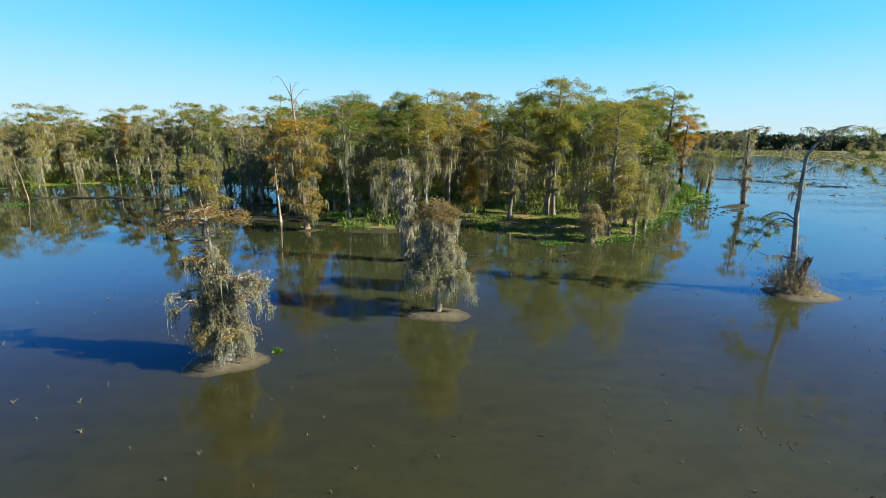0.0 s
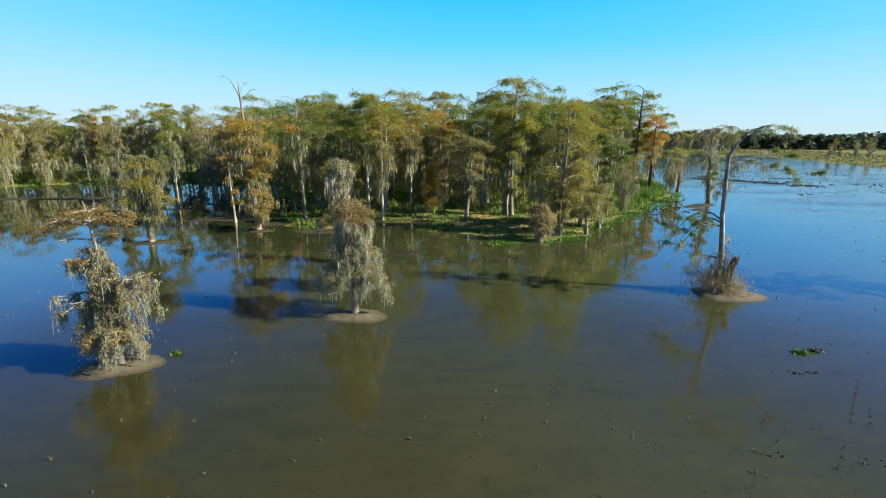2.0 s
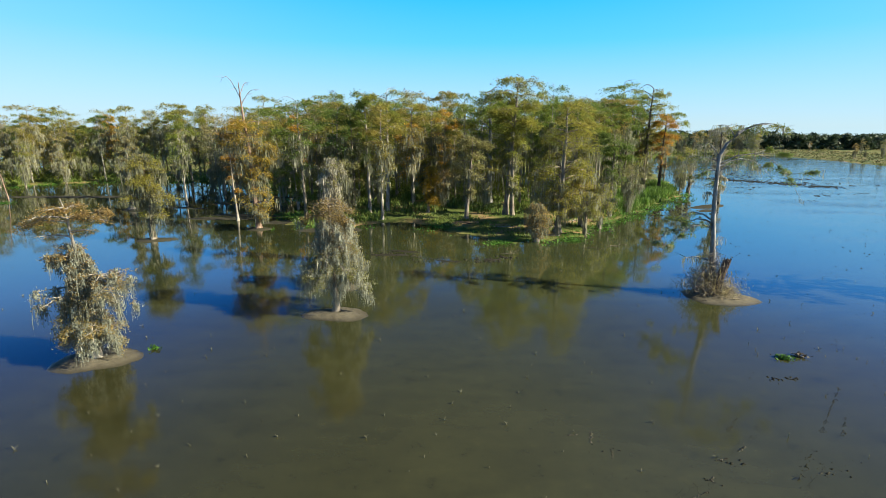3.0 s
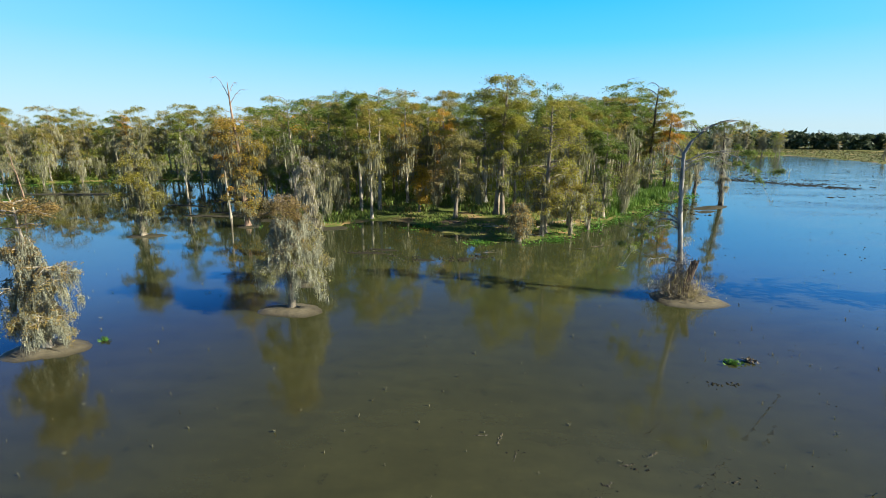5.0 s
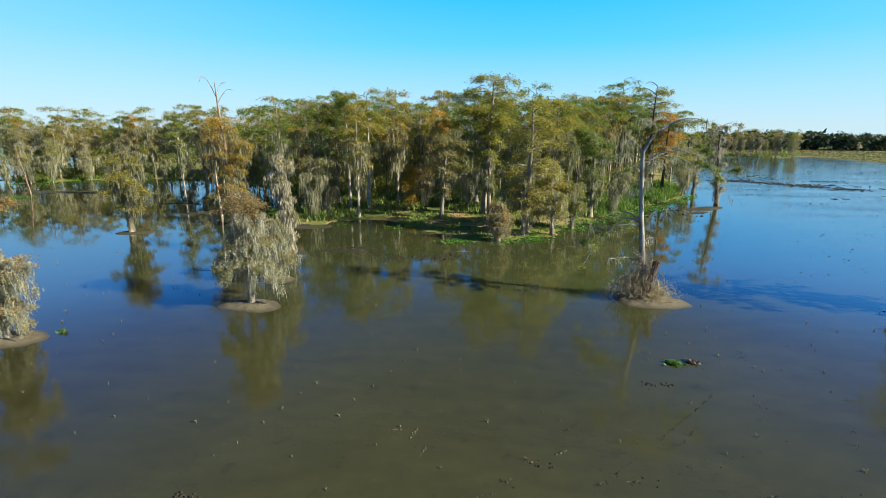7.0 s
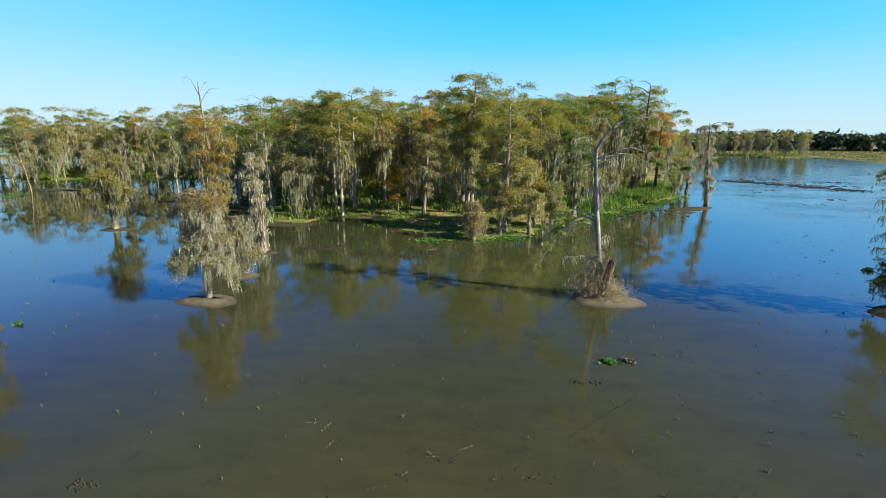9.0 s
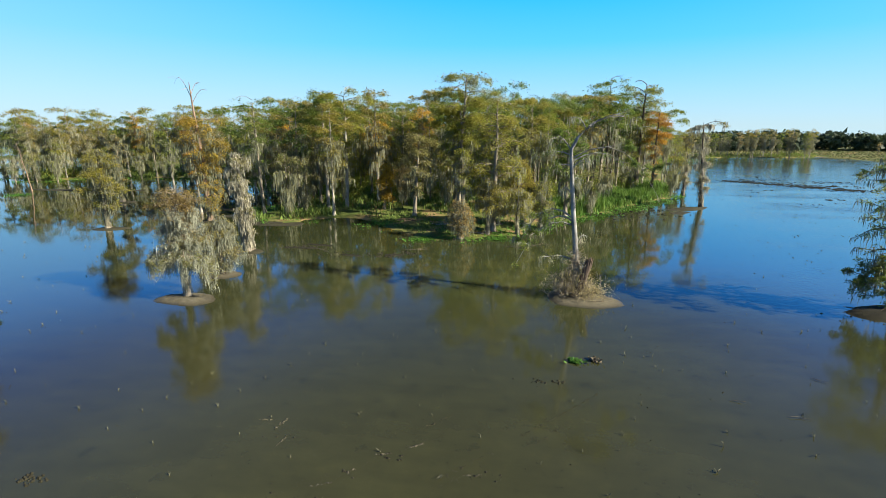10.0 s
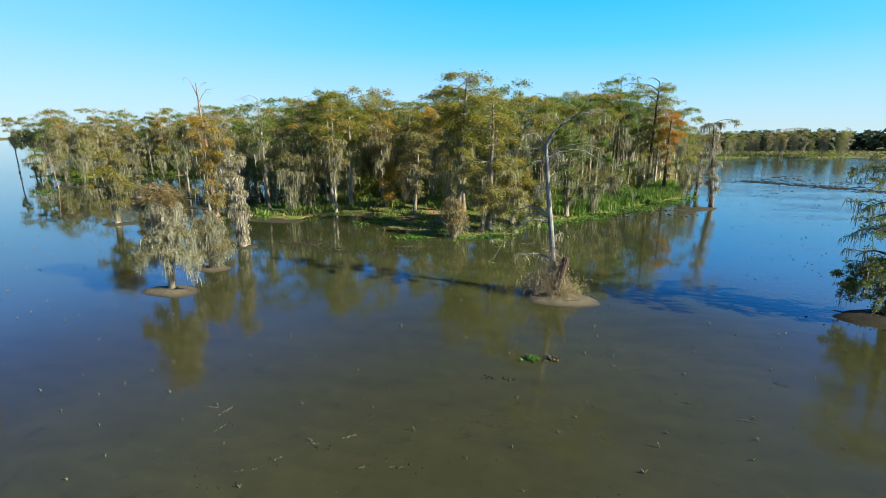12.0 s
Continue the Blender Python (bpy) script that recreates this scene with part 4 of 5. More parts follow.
def blades(geo, rng, feet, height, width, bow=0.35):
    """Grass: narrow three-sided leaves, each bent over."""
    n = len(feet)
    az = rng.uniform(0, 2 * np.pi, n)
    h = np.broadcast_to(height, (n,)) * rng.uniform(0.55, 1.25, n)
    s = np.stack([np.cos(az), np.sin(az), 0 * az], -1) * (width / 2)
    lean = np.stack([rng.normal(0, bow, n), rng.normal(0, bow, n), 0 * az], -1) * h[:, None]
    upright = np.stack([0 * az, 0 * az, h], -1)
    v = np.stack([feet - s, feet + s, feet + 0.6 * upright + 0.35 * lean + 0.7 * s, feet + 0.6 * upright + 0.35 * lean - 0.7 * s, feet + upright + lean], 1)
    k = np.arange(n) * 5
    geo.add(v, np.zeros((0, 4), int))
    base = geo.n - 5 * n
    geo.f.extend((np.stack([k, k + 1, k + 2, k + 3], -1) + base).tolist())
    geo.f.extend((np.stack([k + 3, k + 2, k + 4], -1) + base).tolist())


rng = np.random.default_rng(8)
# reeds along the channel's bank
reeds = Geo()
feet = scatter(60000, (24, 54), (64, 104), lambda x, y, d: (d > 1.2) & (d < 8.5) & (wave(x, y, 0.35) > -0.35) & (y > 66), rng)
feet = feet[:17000]
blades(reeds, rng, feet, 1.35 * np.clip(0.85 + 0.6 * wave(feet[:, 0], feet[:, 1], 0.9), 0.35, 1.5), 0.12, 0.22)
tagged(new("reeds", reeds.mesh("reeds", REED)), "dense bright green reeds along the bank", "reeds", kind="stuff")
# grass on the forest floor
grass = Geo()
feet = scatter(90000, (-100, 52), (52, 112), lambda x, y, d: (d > 0.6) & (d < 22) & (wave(x, y, 0.5) + 0.4 * wave(y, x, 1.3) > -0.15), rng)
feet = feet[:34000]
bank = (feet[:, 0] > -2) & (feet[:, 0] < 34) & (feet[:, 1] < 68)
blades(grass, rng, feet, np.where(bank, 0.30, 0.85), 0.14, 0.4)
tagged(new("marsh_grass", grass.mesh("marsh_grass", GRASS)), "tufts of green and straw-coloured marsh grass", "grass", kind="stuff")
# shrubs
shrubs = Geo()
feet = scatter(2500, (-100, 54), (60, 118), lambda x, y, d: (d > np.where(x < -20, 2.5, 9)) & (d < 36) & ~((x > -4) & (x < 36) & (y < 84)), rng)[:1250]
for c in feet:
    n, r = 60, rng.uniform(0.5, 1.6) * (1 + 0.04 * max(0, c[1] - 75))
    sprays(shrubs, rng, c + np.abs(rng.normal(0, 1, (n, 3))) * [0, 0, r * 0.8] + rng.normal(0, 1, (n, 3)) * [r * 0.7, r * 0.7, 0.15], 0.42)
tagged(new("undergrowth", shrubs.mesh("undergrowth", LEAVES_GREEN)), "leafy green undergrowth between the trunks", "undergrowth", kind="stuff")
# floating plants along the shore
mats = Geo()
feet = scatter(60000, (-100, 50), (48, 112), lambda x, y, d: (d > -3.2) & (d < 1.5) & (wave(x, y, 0.42) + 0.5 * wave(y, x, 0.9) > 0.12), rng)[:9000]
feet = np.concatenate([feet, scatter(14000, (20, 52), (52, 96), lambda x, y, d: (d > -1.8) & (d < 1.8) & (wave(x, y, 0.7) > -0.3), rng)[:3500]])
feet[:, 2] += rng.uniform(0.02, 0.22, len(feet))
sprays(mats, rng, feet, 0.26, 0.0, 0.6, 0.9)
tagged(new("floating_plants", mats.mesh("floating_plants", HYACINTH)), "mats of bright green floating plants at the shore", "water plants", kind="stuff")

# the depth of the forest behind the first rows
deep_leaves, deep_stems = Geo(), Geo()
for (x0, x1), (y0, y1), count, top in (((-20, 0), (106, 132), 90, 15.5), ((-34, 54), (102, 122), 210, 17.8), ((52, 78), (118, 190), 90, 12.5)):
    for _ in range(count):
        x, y = rng.uniform(x0, x1), rng.uniform(y0, y1)
        if inside_distance(np.array([x]), np.array([y]))[0] < 6:
            continue
        h, n = top * rng.uniform(0.84, 1.0), 260
        tier = rng.integers(0, 9, n)
        hub = rng.normal(0, 1, (9, 3)) * [1.5, 1.5, 0] + np.stack([np.zeros(9), np.zeros(9), h * np.linspace(0.42, 0.97, 9)], -1)
        c = np.array([x, y, 0]) + hub[tier] + rng.normal(0, 1, (n, 3)) * [0.7, 0.7, 0.22]
        sprays(deep_leaves, rng, c, 0.5, 0.15, 0.6, 0.6, 0.38)
        tube(deep_stems, [(x, y, 0), (x + rng.normal(0, 0.3), y, h * 0.5), (x + rng.normal(0, 0.5), y, h * 0.95)], [0.26, 0.18, 0.06], 4)
for _ in range(240):
    x, y = rng.uniform(-146, -14), rng.uniform(146, 186)
    h, n = rng.uniform(6.0, 9.0), 90
    c = np.array([x, y, 0]) + rng.normal(0, 1, (n, 3)) * [1.8, 1.6, 0]
    c[:, 2] = 0.3 + h * rng.beta(1.3, 1.2, n)
    sprays(deep_leaves, rng, c, 0.8, 0.2, 0.9, 0.7)
tagged(new("deep_forest_leaves", deep_leaves.mesh("deep_forest_leaves", LEAVES_DARK_SHADED)), "crowns of the swamp forest behind its first rows", "woods", kind="stuff")
tagged(new("deep_forest_trunks", deep_stems.mesh("deep_forest_trunks", BARK_PALE)), "trunks of the swamp forest behind its first rows", "woods", kind="stuff")


# ---- far shore ----
def far_tree(geo, rng, x, y, h, wide, n, leaf):
    """A round-headed tree of a few lobes of leaves."""
    low = -0.0135 * max(math.hypot(x, y) - 430, 0)
    lobes = rng.normal(0, 1, (7, 3)) * [0.55 * wide, 0.5 * wide, 0.0] + np.stack([np.zeros(7), np.zeros(7), h * np.linspace(0.2, 0.72, 7)], -1)
    pick = rng.integers(0, 7, n)
    d = rng.normal(0, 1, (n, 3))
    d /= np.linalg.norm(d, axis=1)[:, None]
    c = lobes[pick] + d * (rng.uniform(0.5, 1, n) ** 0.4)[:, None] * [0.5 * wide, 0.5 * wide, 0.19 * h]
    c[:, 2] = np.maximum(c[:, 2], 0.06 * h) + low
    sprays(geo, rng, c + [x, y, 0], leaf, 0.3, 0.9, 0.8)
    inner = lobes[rng.integers(0, 7, n // 4)] + rng.normal(0, 0.3, (n // 4, 3)) * [wide, wide, 0.16 * h]
    inner[:, 2] = np.clip(inner[:, 2], 0.1 * h, 0.86 * h) + low
    sprays(geo, rng, inner + [x, y, 0], 3.2 * leaf, 0.3, 1.2, 0.9)



woods = Geo()
for k in range(330):
    x = 70 + 470 * rng.random() ** 1.25
    y = np.interp(x, [70, 100, 152, 205, 300, 700], [236, 252, 268, 262, 262, 262]) + rng.uniform(0, 40)
    far_tree(woods, rng, x, y, rng.uniform(8.6, 11.0) + 0.9 * math.sin(x * 0.05), rng.uniform(2.8, 4.8), 300, 0.75)
for k in range(240):
    x = rng.uniform(-480, 90)
    far_tree(woods, rng, x, 330 + rng.uniform(0, 60) + 0.05 * abs(x), rng.uniform(8, 12), rng.uniform(3, 5), 110, 1.8)
tagged(new("far_woods", woods.mesh("far_woods", LEAVES_OAK)), "dark green woods along the far shore", "woods", kind="stuff")
scrub = Geo()
for k in range(150):
    x = 66 + 74 * rng.random()
    y = np.interp(x, [62, 72, 86, 103, 130, 139], [150, 178, 200, 212, 213, 221]) + 2 + 12 * rng.random()
    c = np.array([x, y, 0.1]) + rng.normal(0, 1, (36, 3)) * [1.8, 1.4, 0] + np.abs(rng.normal(0, 1, (36, 3))) * [0, 0, rng.uniform(0.2, 0.9)]
    sprays(scrub, rng, c, 0.6)
tagged(new("shore_scrub", scrub.mesh("shore_scrub", LEAVES_GREEN)), "low green scrub along the far shore", "undergrowth", kind="stuff")
meadow = Geo()
x, y = rng.uniform(95, 330, 26000), rng.uniform(150, 275, 26000)
d = inside_distance(x, y)
feet = np.stack([x, y, np.maximum(land_height(x, y), 0)], -1)[(d > 1) & (d < 60)]
blades(meadow, rng, feet, 0.3, 0.5, 0.7)
tagged(new("meadow_grass", meadow.mesh("meadow_grass", MEADOW)), "pale green marsh meadow on the far shore", "grass", kind="stuff")
for k in range(34):
    x = 70 + k * 2.05 + rng.uniform(-1.5, 1.5)
    y = np.interp(x, [62, 72, 86, 103, 130, 139], [150, 178, 200, 212, 213, 221]) + rng.uniform(-3, 11)
    plant((5, 3, 5, 11)[k % 4], x, y, rng.uniform(8.5, 11.2))
for x, y, h in ((151, 186, 6.5), (158, 190, 5.5), (162, 181, 6.5), (167, 193, 6.0), (176, 204, 7.5), (190, 212, 7.5), (184, 226, 7.0), (205, 232, 7.5), (170, 238, 5.5), (214, 220, 7)):
    plant(5, x, y, h)


# ---- mud bars, driftwood and small things in the water ----
for x, y, rx, ry, top, seed, turn in ((1.5, 46.4, 2.2, 0.45, 0.10, 21, 4), (7.4, 44.4, 1.5, 0.3, 0.08, 22, -8), (11.4, 45.2, 1.3, 0.3, 0.08, 23, 12), (-7.5, 57.5, 5.0, 1.6, 0.12, 24, 3), (2.8, 47.8, 1.8, 0.4, 0.10, 25, -12),
                                      (45.5, 74.5, 2.4, 0.9, 0.10, 30, 40), (-60, 82, 14, 1.6, 0.14, 31, 4), (-24, 64, 6, 1.2, 0.12, 32, 2), (-34, 72, 4, 0.9, 0.1, 33, -6), (-20, 66.5, 7, 1.5, 0.12, 34, 3), (-27, 76, 6, 1.3, 0.12, 35, -5), (-14, 62, 4.5, 1.5, 0.14, 36, 6), (-21, 84, 5, 1.2, 0.12, 37, 4), (-9, 64.5, 3.5, 1.2, 0.12, 38, -4)):
    tagged(mud_island(x, y, rx, ry, 0.45 * top, seed, MUD_DARK if y > 100 or 0 < x < 14 else MUD_WET, turn), "low dark bar of wet mud just above the water", "mud bar", "mud bars")

DRY_EARTH = ground_material("dry tan earth", [(0.3, (0.16, 0.115, 0.06)), (0.55, (0.30, 0.21, 0.115)), (0.75, (0.20, 0.15, 0.08))], 0.7, 0.05)
for x, y, rx, ry, seed, turn in ((9.5, 62.4, 3.0, 1.1, 61, 5), (13.5, 60.6, 2.2, 0.7, 62, -10), (22.2, 63.5, 2.4, 0.9, 63, 14)):
    patch = mud_island(x, y, rx, ry, 0.16, seed, DRY_EARTH, turn)
    patch.location.z = float(land_height(np.array([x]), np.array([y]))[0]) - 0.04
    tagged(patch, "bare patch of dry tan earth on the grassy bank", "bare earth", "bare earth patches")

rng = np.random.default_rng(77)


def stem_thing(seed):
    """Dead stalks of water plants: one to four bent stems out of one foot."""
    r = np.random.default_rng(seed)
    root = new("dead_stem")
    for k in range((1, 2, 3, 4, 1, 3)[seed % 6]):
        a, h = r.uniform(0, 6.28), r.uniform(0.2, 0.42)
        lean = r.uniform(0.02, 0.16) if seed % 6 in (0, 4) else r.uniform(0.1, 0.3)
        p = np.array([(0, 0, -0.08), (0.3 * lean * math.cos(a), 0.3 * lean * math.sin(a), 0.5 * h), (lean * math.cos(a), lean * math.sin(a), h * r.uniform(0.7, 1.0))])
        g = Geo()
        w = r.uniform(0.014, 0.027)
        tube(g, p, [w, w * 0.9, w * 0.6], 5)
        part("stalk", g, STRAW, root)
    return tagged(root, "short dead tan plant stems poking out of water", "dead stems", "dead stems in the shallows")


TWIG = ground_material("bleached twigs", [(0.3, (0.17, 0.14, 0.10)), (0.6, (0.28, 0.24, 0.18)), (0.8, (0.13, 0.105, 0.075))], 3.0, 0.005)
STRAW = ground_material("dead straw", [(0.3, (0.125, 0.12, 0.075)), (0.6, (0.19, 0.18, 0.12)), (0.8, (0.085, 0.085, 0.052))], 3.0, 0.005)
STEMS = [stem_thing(k) for k in range(6)]
NEAR_STEMS = [(-18.9, 21.0), (-16.1, 21.2), (-19.4, 19.6), (-16.4, 19.7), (-17.3, 18.4), (-14.7, 17.5), (-12.0, 16.5), (-9.1, 16.2), (-8.0, 18.7), (-5.8, 16.0), (-9.6, 14.8), (-6.3, 14.5), (-7.0, 21.2), (-7.6, 20.1), (-6.8, 22.5), (-4.4, 19.9), (-3.9, 20.9), (-4.8, 18.7), (-5.2, 17.5), (-2.3, 16.8), (-2.8, 15.5), (-1.4, 19.9), (0.3, 16.2), (-3.4, 14.2), (-5.2, 25.9), (-5.5, 24.2), (-2.3, 24.6), (1.4, 19.0), (1.0, 17.5), (4.7, 17.6), (8.6, 21.3), (8.2, 20.3), (7.9, 19.0), (7.6, 17.9), (6.7, 15.7), (7.2, 16.5), (12.8, 25.5), (12.4, 24.2), (12.0, 22.9), (11.4, 21.4), (10.9, 20.1), (10.6, 18.8), (9.7, 16.0)]
MORE_STEMS = [(13.4, 18.4), (15.4, 16.1), (18.2, 22.6), (15.4, 23.5), (2.4, 22.7), (6.9, 22.7), (19.4, 20.3), (5.2, 19.2), (14.6, 20.8), (20.1, 19.7), (17.0, 19.2), (18.6, 17.0), (26.1, 21.8), (26.2, 18.3), (27.9, 19.6), (24.6, 17.3), (21.4, 23.9), (11.6, 14.5), (12.7, 17.1), (17.4, 14.2), (11.4, 13.2), (21.1, 16.0), (20.7, 14.7), (22.3, 18.5), (15.3, 24.6), (20.3, 21.2), (29.1, 22.1), (30.6, 25.8), (28.6, 20.8), (27.6, 18.6), (31.6, 19.5), (32.1, 20.5), (35.8, 22.4), (38.8, 22.7), (39.9, 26.6), (39.5, 25.1), (39.1, 23.9), (35.4, 20.8), (38.4, 21.0), (34.8, 19.5), (30.8, 17.9), (26.8, 16.1), (33.9, 25.7), (38.2, 27.1)]
far_stems = [(rng.uniform(-30, 44), rng.uniform(25, 46)) for _ in range(190)]
far_stems = [q for q in far_stems if all((q[0] - a) ** 2 + (q[1] - b) ** 2 > 9 for a, b in ((-11.2, 23.6), (0, 31), (-0.9, 36.5), (27.8, 35.6), (-2.6, 44), (49, 36)))]
for k, (x, y) in enumerate(NEAR_STEMS + MORE_STEMS + far_stems):
    m = Matrix.LocRotScale((x, y, 0), Euler((0, 0, rng.uniform(0, 6.28))), [rng.uniform(0.5, 0.92)] * 3)
    if k < 6:
        STEMS[k].matrix_basis = m
        STEMS[k].scale = (0.7, 0.7, 0.7)
    else:
        copy_thing(STEMS[int(rng.integers(6))], m)


def driftwood(a, b, r, seed, mat=None, label="dark waterlogged stick lying in the shallow water"):
    rg = np.random.default_rng(seed)
    a, b = np.array(a, float), np.array(b, float)
    t = np.linspace(0, 1, 7)
    p = a + np.outer(t, b - a) + rg.normal(0, 0.04 * np.linalg.norm(b - a), (7, 3)) * [1, 1, 0.25]
    g = Geo()
    r = 0.38 * r
    tube(g, p, r * np.array([0.35, 0.9, 1.0, 0.9, 0.75, 0.5, 0.15]) * rg.uniform(0.75, 1.25, 7), 7)
    if rg.random() < 0.7:
        q = p[4] + (b - a) * 0.25 + rg.normal(0, 0.12, 3) * np.linalg.norm(b - a) + [0, 0, 0.1]
        tube(g, [p[3], (p[3] + q) / 2, q], [r * 0.5, r * 0.4, r * 0.15], 5)
    return tagged(new("driftwood", g.mesh("driftwood", mat or BARK_DARK)), label, "driftwood", "driftwood in the shallows")


for k, (x0, y0, x1, y1, r) in enumerate([
                                         (37.8, 25.9, 38.4, 25.4, 0.035), (33.1, 23.1, 33.9, 22.9, 0.03), (35.0, 22.1, 36.0, 22.0, 0.03), (24.0, 51.0, 26.6, 52.2, 0.09), (21.4, 50.4, 24.0, 49.8, 0.06), (-9.5, 38.2, -7.4, 38.6, 0.05),
                                         (45.2, 36.5, 48.0, 34.9, 0.10), (45.8, 35.7, 49.5, 34.6, 0.09), (28.6, 34.9, 30.0, 35.3, 0.05), (28.4, 34.7, 30.2, 34.9, 0.045), (42, 72.5, 44.5, 73.5, 0.09), (12, 46.5, 14.5, 47.5, 0.07)]):
    driftwood((x0, y0, 0.05 if k < 6 else 0.22), (x1, y1, 0.06 if k < 6 else 0.16), r, 300 + k)


rb = np.random.default_rng(55)
for k in range(26):
    x, y = rb.uniform(6, 30), rb.uniform(53, 66)
    d = float(inside_distance(np.array([x]), np.array([y]))[0])
    if not 0.4 < d < 6:
        continue
    a, n = rb.uniform(-0.6, 0.6), rb.uniform(0.6, 1.9)
    z = float(land_height(np.array([x]), np.array([y]))[0]) + 0.10
    driftwood((x - n * math.cos(a), y - n * math.sin(a), z), (x + n * math.cos(a), y + n * math.sin(a), z + 0.06), rb.uniform(0.14, 0.3), 500 + k, BARK_PALE if k % 2 else BARK_STUMP, "fallen bleached branch lying on the grassy bank" if k % 2 else "fallen rotten branch lying on the grassy bank")


def clods(name, spots, seed, label, mat=None, flat=1.0):
    """Crumbs of mud and rotten plants that just break the surface."""
    rg = np.random.default_rng(seed)
    g = Geo()
    for x, y, spread, count, size in spots:
        for _ in range(count):
            c = np.array([x + rg.normal(0, spread), y + rg.normal(0, spread * 0.5), 0.0])
            r = size * rg.uniform(0.4, 1.3)
            ring = np.array([[math.cos(q) * r * rg.uniform(0.7, 1.5), math.sin(q) * r * rg.uniform(0.6, 1.1), -0.02] for q in np.arange(6) * 1.047])
            mid = ring * [0.55, 0.55, 0.55] + [0, 0, 0.01 + flat * r * rg.uniform(0.15, 0.45)]
            g.add(np.concatenate([ring, mid, [[0, 0, 0.015 + flat * r * 0.5]]]) + c, [[j, (j + 1) % 6, 6 + (j + 1) % 6, 6 + j] for j in range(6)])
            g.f.extend([[g.n - 13 + 6 + j, g.n - 13 + 6 + (j + 1) % 6, g.n - 1] for j in range(6)])
    return tagged(new(name, g.mesh(name, mat or MUD_DARK)), label, "mud clods", kind="stuff")


clods("mud_clods", [(19.1, 16.8, 0.35, 10, 0.07), (17.8, 15.8, 0.2, 6, 0.06), (22.4, 16.4, 0.4, 9, 0.06), (14.4, 17.2, 0.3, 8, 0.06), (27.7, 26.0, 0.25, 10, 0.04), (16.4, 14.1, 0.4, 8, 0.06), (24.9, 23.3, 0.5, 5, 0.05),
                    (5.0, 45.2, 1.6, 40, 0.12), (10.5, 44.8, 0.9, 60, 0.14), (1.5, 46.6, 1.4, 60, 0.12), (7.2, 44.3, 0.8, 25, 0.10), (12.6, 46.0, 0.7, 40, 0.13), (48.4, 35.0, 1.6, 140, 0.10), (37, 70, 3, 40, 0.2), (41, 74, 3, 40, 0.2), (44, 77, 3, 30, 0.18), (97, 108, 6, 30, 0.2)],
      41, "dark crumbs of mud and rotting plants breaking the surface")


WEED = ground_material("black rotting weed", [(0.3, (0.006, 0.007, 0.005)), (0.6, (0.013, 0.014, 0.009)), (0.8, (0.009, 0.010, 0.007))], 0.8, 0.03)
rw = np.random.default_rng(58)
weed = []
for k in range(150):
    t = rw.random()
    off = abs(rw.normal(0, 1.0)) ** 1.6 * (9 if k % 3 == 0 else 1.2)
    weed.append((68 + 18 * t + 0.5 * off + rw.normal(0, 0.8), 120.5 - 16 * t + 0.9 * off, rw.uniform(0.5, 1.9), int(rw.integers(3, 11)), rw.uniform(0.16, 0.42)))
weed += [(float(rw.uniform(60, 118)), float(rw.uniform(84, 160)), 0.9, 3, float(rw.uniform(0.12, 0.34))) for _ in range(70)]
weed += [(74.3, 92.1, 0.8, 14, 0.3), (86, 97, 1.6, 12, 0.25), (92, 95, 1.8, 10, 0.25), (66, 104, 0.6, 6, 0.25)]
tagged(clods("floating_weed", weed, 59, "broken dark mats of rotting weed floating in the channel", WEED, 0.35), category="floating weed")


ridges = []
for x0, y0, x1, y1 in [(23.9, 18.9, 27.4, 22.7), (21.0, 15.9, 22.8, 17.7), (24.6, 18.7, 25.8, 20.1), (20.0, 18.8, 21.0, 19.9)]:
    steps = int(9 * math.hypot(x1 - x0, y1 - y0))
    ridges += [(x0 + (x1 - x0) * k / steps, y0 + (y1 - y0) * k / steps, 0.05 + 0.04 * math.sin(k), 5, 0.024) for k in range(steps) if math.sin(k * 0.9) > -0.6]
for x0, y0, x1, y1 in [(17.0, 14.9, 21.4, 19.2), (15.6, 14.2, 17.2, 15.6), (20.9, 15.4, 22.9, 17.0), (19.6, 18.2, 20.6, 19.6)]:
    steps = int(11 * math.hypot(x1 - x0, y1 - y0))
    ridges += [(x0 + (x1 - x0) * k / steps, y0 + (y1 - y0) * k / steps, 0.12, 3, 0.02) for k in range(steps) if math.sin(k * 0.7) > -0.3]
ridges += [(float(rw.uniform(13, 24)), float(rw.uniform(13, 19.5)), 0.25, 3, 0.018) for _ in range(90)]
clods("mud_ridges", ridges, 47, "crumbly ridges of brown mud ploughed up in shallow water", MUD_WET)
CRUST = ground_material("crusted mud", [(0.3, (0.05, 0.045, 0.032)), (0.6, (0.12, 0.105, 0.075)), (0.8, (0.07, 0.062, 0.044))], 3.0, 0.01)
lumps = []
for x0, y0, x1, y1, size in [(13.95, 17.75, 14.1, 18.4, 0.06), (14.5, 16.7, 14.65, 17.2, 0.05), (13.0, 18.15, 13.5, 18.25, 0.05), (19.7, 17.45, 20.1, 17.75, 0.055), (18.5, 16.85, 19.0, 16.95, 0.05), (16.8, 14.85, 17.4, 15.15, 0.05), (17.75, 15.7, 18.0, 15.9, 0.045), (21.9, 16.25, 22.6, 16.4, 0.04)]:
    lumps += [(x0 + (x1 - x0) * k / 6, y0 + (y1 - y0) * k / 6, 0.03, 2, size * (0.5 + 0.5 * abs(math.sin(2.1 * k + x0)))) for k in range(7)]
clods("mud_crusts", lumps, 61, "crumbling crusts of dried mud in the shallows", CRUST)
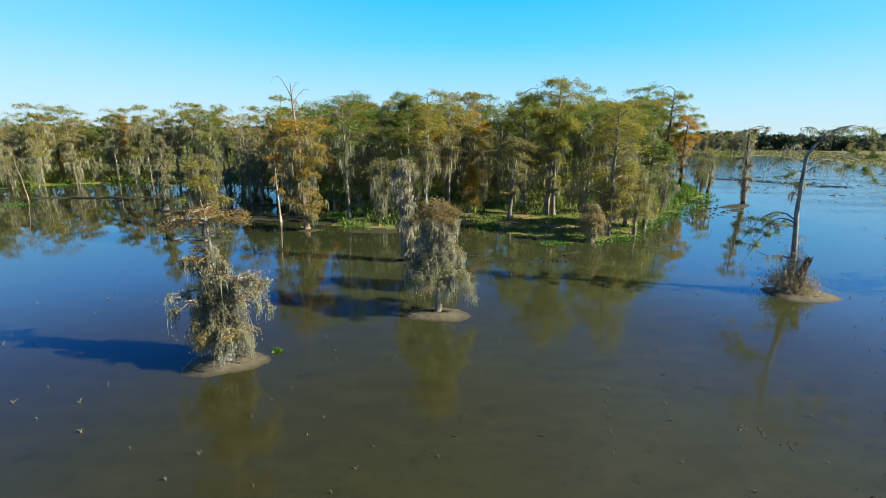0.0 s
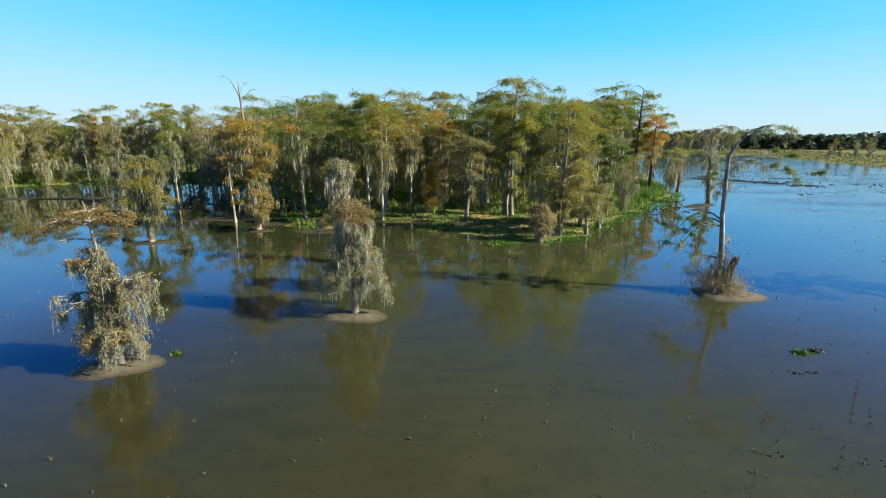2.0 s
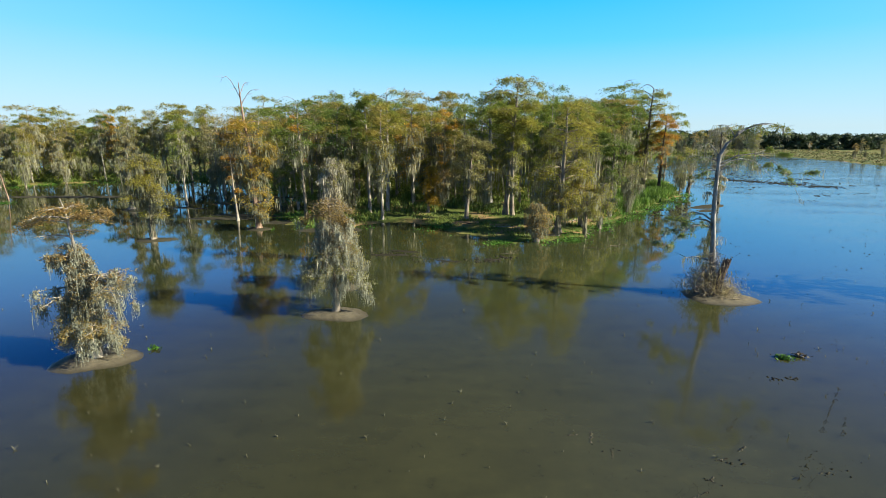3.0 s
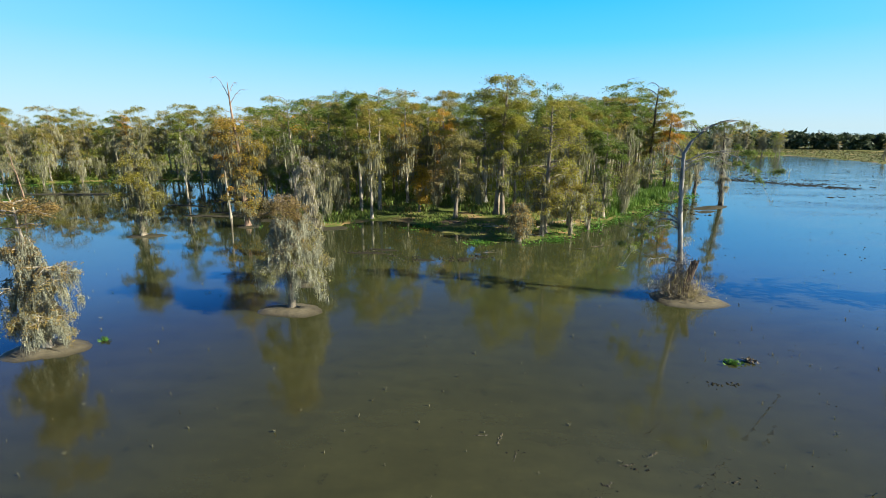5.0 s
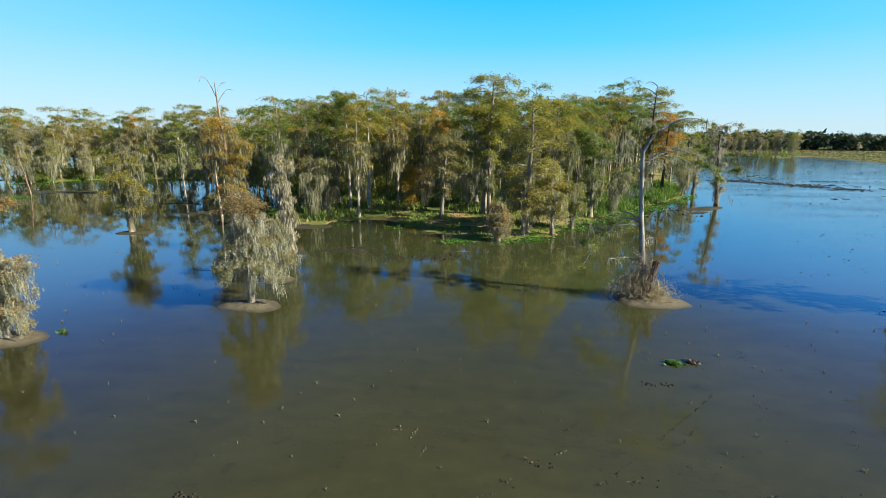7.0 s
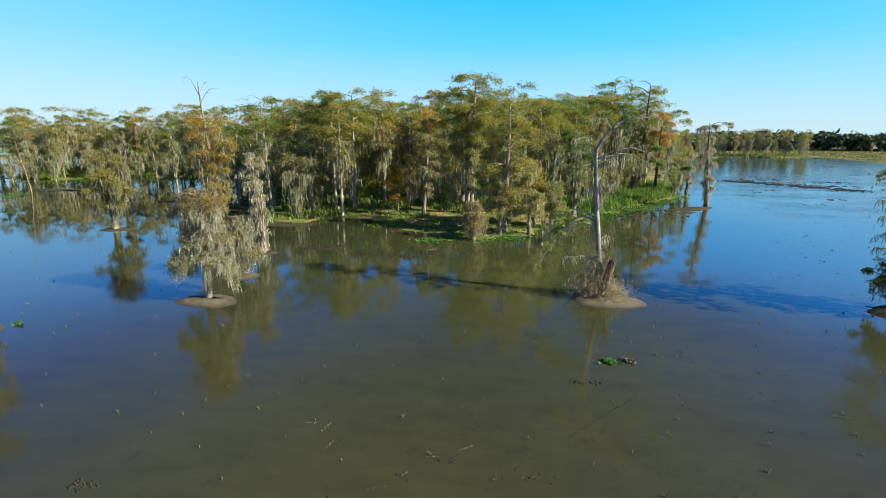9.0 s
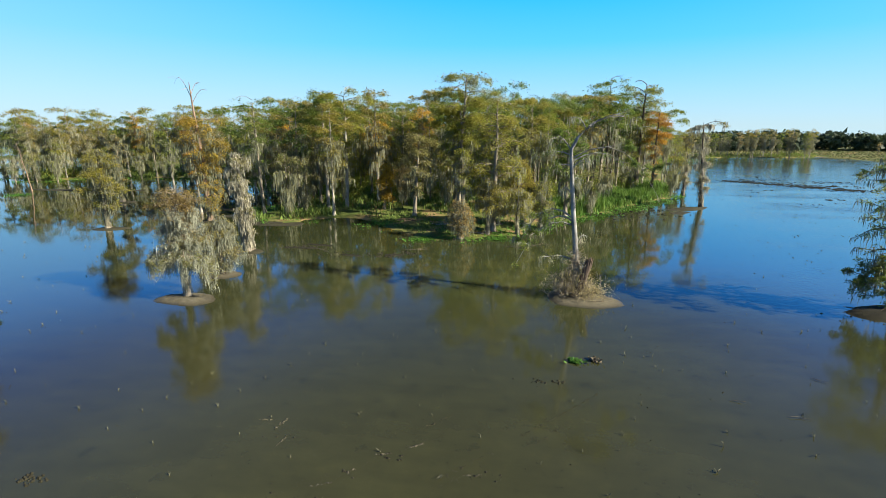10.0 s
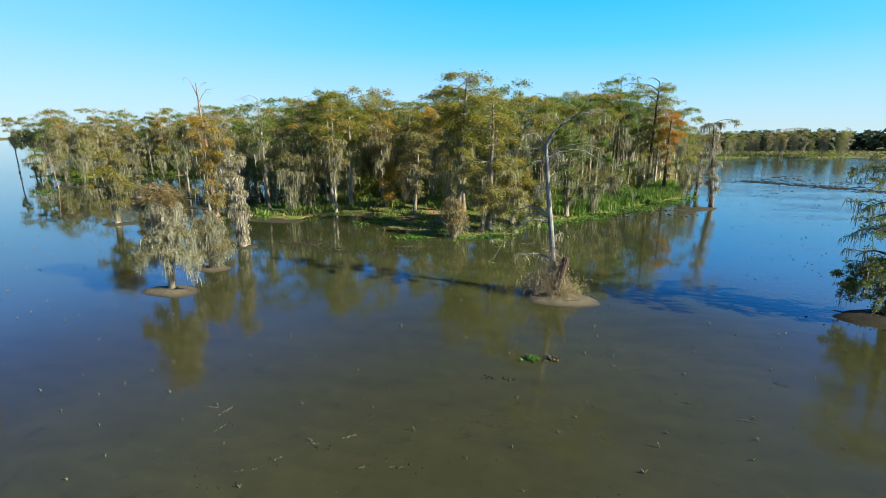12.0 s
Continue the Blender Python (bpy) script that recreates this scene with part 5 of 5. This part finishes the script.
clods("sunken_weed", [(24.6, 23.3, 0.2, 16, 0.07), (25.6, 23.4, 0.2, 16, 0.07), (6.9, 13.5, 0.28, 26, 0.09)], 49, "dark patches of rotting weed just under the surface")


specks = [(float(rng.uniform(-34, 52)), float(rng.uniform(11, 60)), 0.5, 2, 0.035) for _ in range(450)] + [(float(rng.uniform(30, 110)), float(rng.uniform(44, 125)), 1.2, 2, 0.075) for _ in range(480)]
tagged(clods("floating_specks", specks, 43, "tiny dark bits of plants floating on the water"), category="floating debris")


def plant_clump(x, y, r, n, seed, mat, label):
    rg = np.random.default_rng(seed)
    g = Geo()
    c = rg.normal(0, 1, (n, 3)) * [r, r * 0.7, 0.05] + [0, 0, 0.1]
    sprays(g, rg, c, 0.17, -0.2, 0.7, 0.85)
    for k in range(0, n, 9):
        tube(g, [(0, 0, 0.0), c[k] * [0.6, 0.6, 0.5], c[k]], [0.02, 0.015, 0.008], 3)
    ob = tagged(new("floating_plant", g.mesh("floating_plant", mat)), kind="stuff")
    ob.location = (x, y, 0)
    return tagged(ob, label, "water plant")


plant_clump(26.6, 25.7, 0.2, 120, 1, HYACINTH, "bright green floating water plant clump")
plant_clump(-9.0, 25.1, 0.14, 50, 2, HYACINTH, "small green floating plant beside the island")
plant_clump(-66.0, 74.0, 1.4, 260, 3, HYACINTH, "patch of green floating plants near the dead trunk")
plant_clump(12.7, 51.9, 0.75, 420, 5, HYACINTH, "bright green plant clump floating off the bank")
plant_clump(20.8, 53.4, 0.6, 300, 6, HYACINTH, "bright green plants below the mossy bank trees")
plant_clump(6.7, 60.2, 1.3, 600, 7, HYACINTH, "patch of bright green plants on the muddy bank")
plant_clump(-14.5, 66.7, 2.2, 900, 8, HYACINTH, "mat of bright green plants on the mud")
plant_clump(27.6, 25.95, 0.2, 40, 4, DEAD, "brown rotting clump of floating plants")

# the tangle and the broken stump at the bare cypress
rng = np.random.default_rng(91)
tangle = Geo()
for k in range(1150):
    # a heap at the foot, spreading to one side, and creepers up the trunk
    if k < 800:
        c = rng.normal(0, 1, 3) * [0.85, 0.55, 0.5] + [-0.45, 0, 0.5]
    else:
        c = rng.normal(0, 1, 3) * [0.32, 0.28, 0.75] + [-0.1, 0, 2.0]
    c[2] = abs(c[2])
    way = rng.normal(0, 1, 3) * [1, 1, 0.75]
    way /= np.linalg.norm(way)
    half, sag = way * rng.uniform(0.12, 0.42), rng.normal(0, 0.12, 3) + [0, 0, 0.08]
    pts = np.array([c - half, c - 0.4 * half + 0.8 * sag, c + 0.4 * half + sag + rng.normal(0, 0.06, 3), c + half])
    pts[:, 2] = np.maximum(pts[:, 2], 0.02)
    tube(tangle, pts, np.array([0.016, 0.014, 0.010, 0.004]), 3)
for k in range(16):
    a, r = rng.uniform(0, 6.28), rng.uniform(0.9, 2.2)
    foot = np.array([-0.3, 0, rng.uniform(0.3, 1.4)])
    out = np.array([math.cos(a) * r, 0.6 * math.sin(a) * r, rng.uniform(0.1, 1.0)])
    tube(tangle, [foot, foot + 0.4 * out + rng.normal(0, 0.1, 3) + [0, 0, 0.2], foot + 0.75 * out + rng.normal(0, 0.12, 3), foot + out * [1, 1, 0.5]], [0.03, 0.022, 0.014, 0.005], 4)
bush = new("dry_brush")
bush.location = (27.5, 36.0, 0.2)
part("twig_work", tangle, TWIG, bush, "bleached tangled twigs", kind="stuff")
leafage = Geo()
c = rng.normal(0, 1, (3000, 3)) * [0.75, 0.6, 0.38] + [0.75, -0.15, 0.35]
c[:, 2] = np.abs(c[:, 2])
sprays(leafage, rng, c, 0.13, 0.4, 1.0, 0.35)
c = rng.normal(0, 1, (700, 3)) * [0.7, 0.5, 0.5] + [-0.5, 0, 0.8]
c[:, 2] = np.abs(c[:, 2])
sprays(leafage, rng, c, 0.13, 0.4, 1.0, 0.3)
c = rng.normal(0, 1, (500, 3)) * [0.7, 0.5, 0.5] + [-0.2, 0, 1.1]
c[:, 2] = np.abs(c[:, 2])
strands(leafage, rng, c, np.minimum(rng.uniform(0.2, 0.7, 500), c[:, 2]), 0.03)
part("dry_leaves", leafage, DEAD_LEAF, bush, "straw-brown dry leaves", kind="stuff")
tagged(bush, "tangle of dry brush and vines round the trunk", "brush")

stump = Geo()
tube(stump, [(-0.15, 0, -0.2), (-0.05, 0, 0.5), (0.12, 0, 1.2), (0.3, 0, 1.9), (0.46, 0.02, 2.5), (0.56, 0.02, 2.75)], [0.42, 0.34, 0.29, 0.27, 0.25, 0.1], 12, 0.35)
for k in range(10):
    a = k * 0.63
    tube(stump, [(0.40 + 0.19 * math.cos(a), 0.19 * math.sin(a), 2.1), (0.47 + 0.21 * math.cos(a), 0.21 * math.sin(a), 2.5), (0.55 + 0.22 * math.cos(a), 0.22 * math.sin(a), 2.65 + 0.45 * rng.random())], [0.07, 0.05, 0.008], 4)
ob = new("broken_stump", stump.mesh("broken_stump", BARK_STUMP))
ob.location = (27.8, 35.8, 0.2)
tagged(ob, "rotten splintered brown stump beside the bare cypress", "stump")
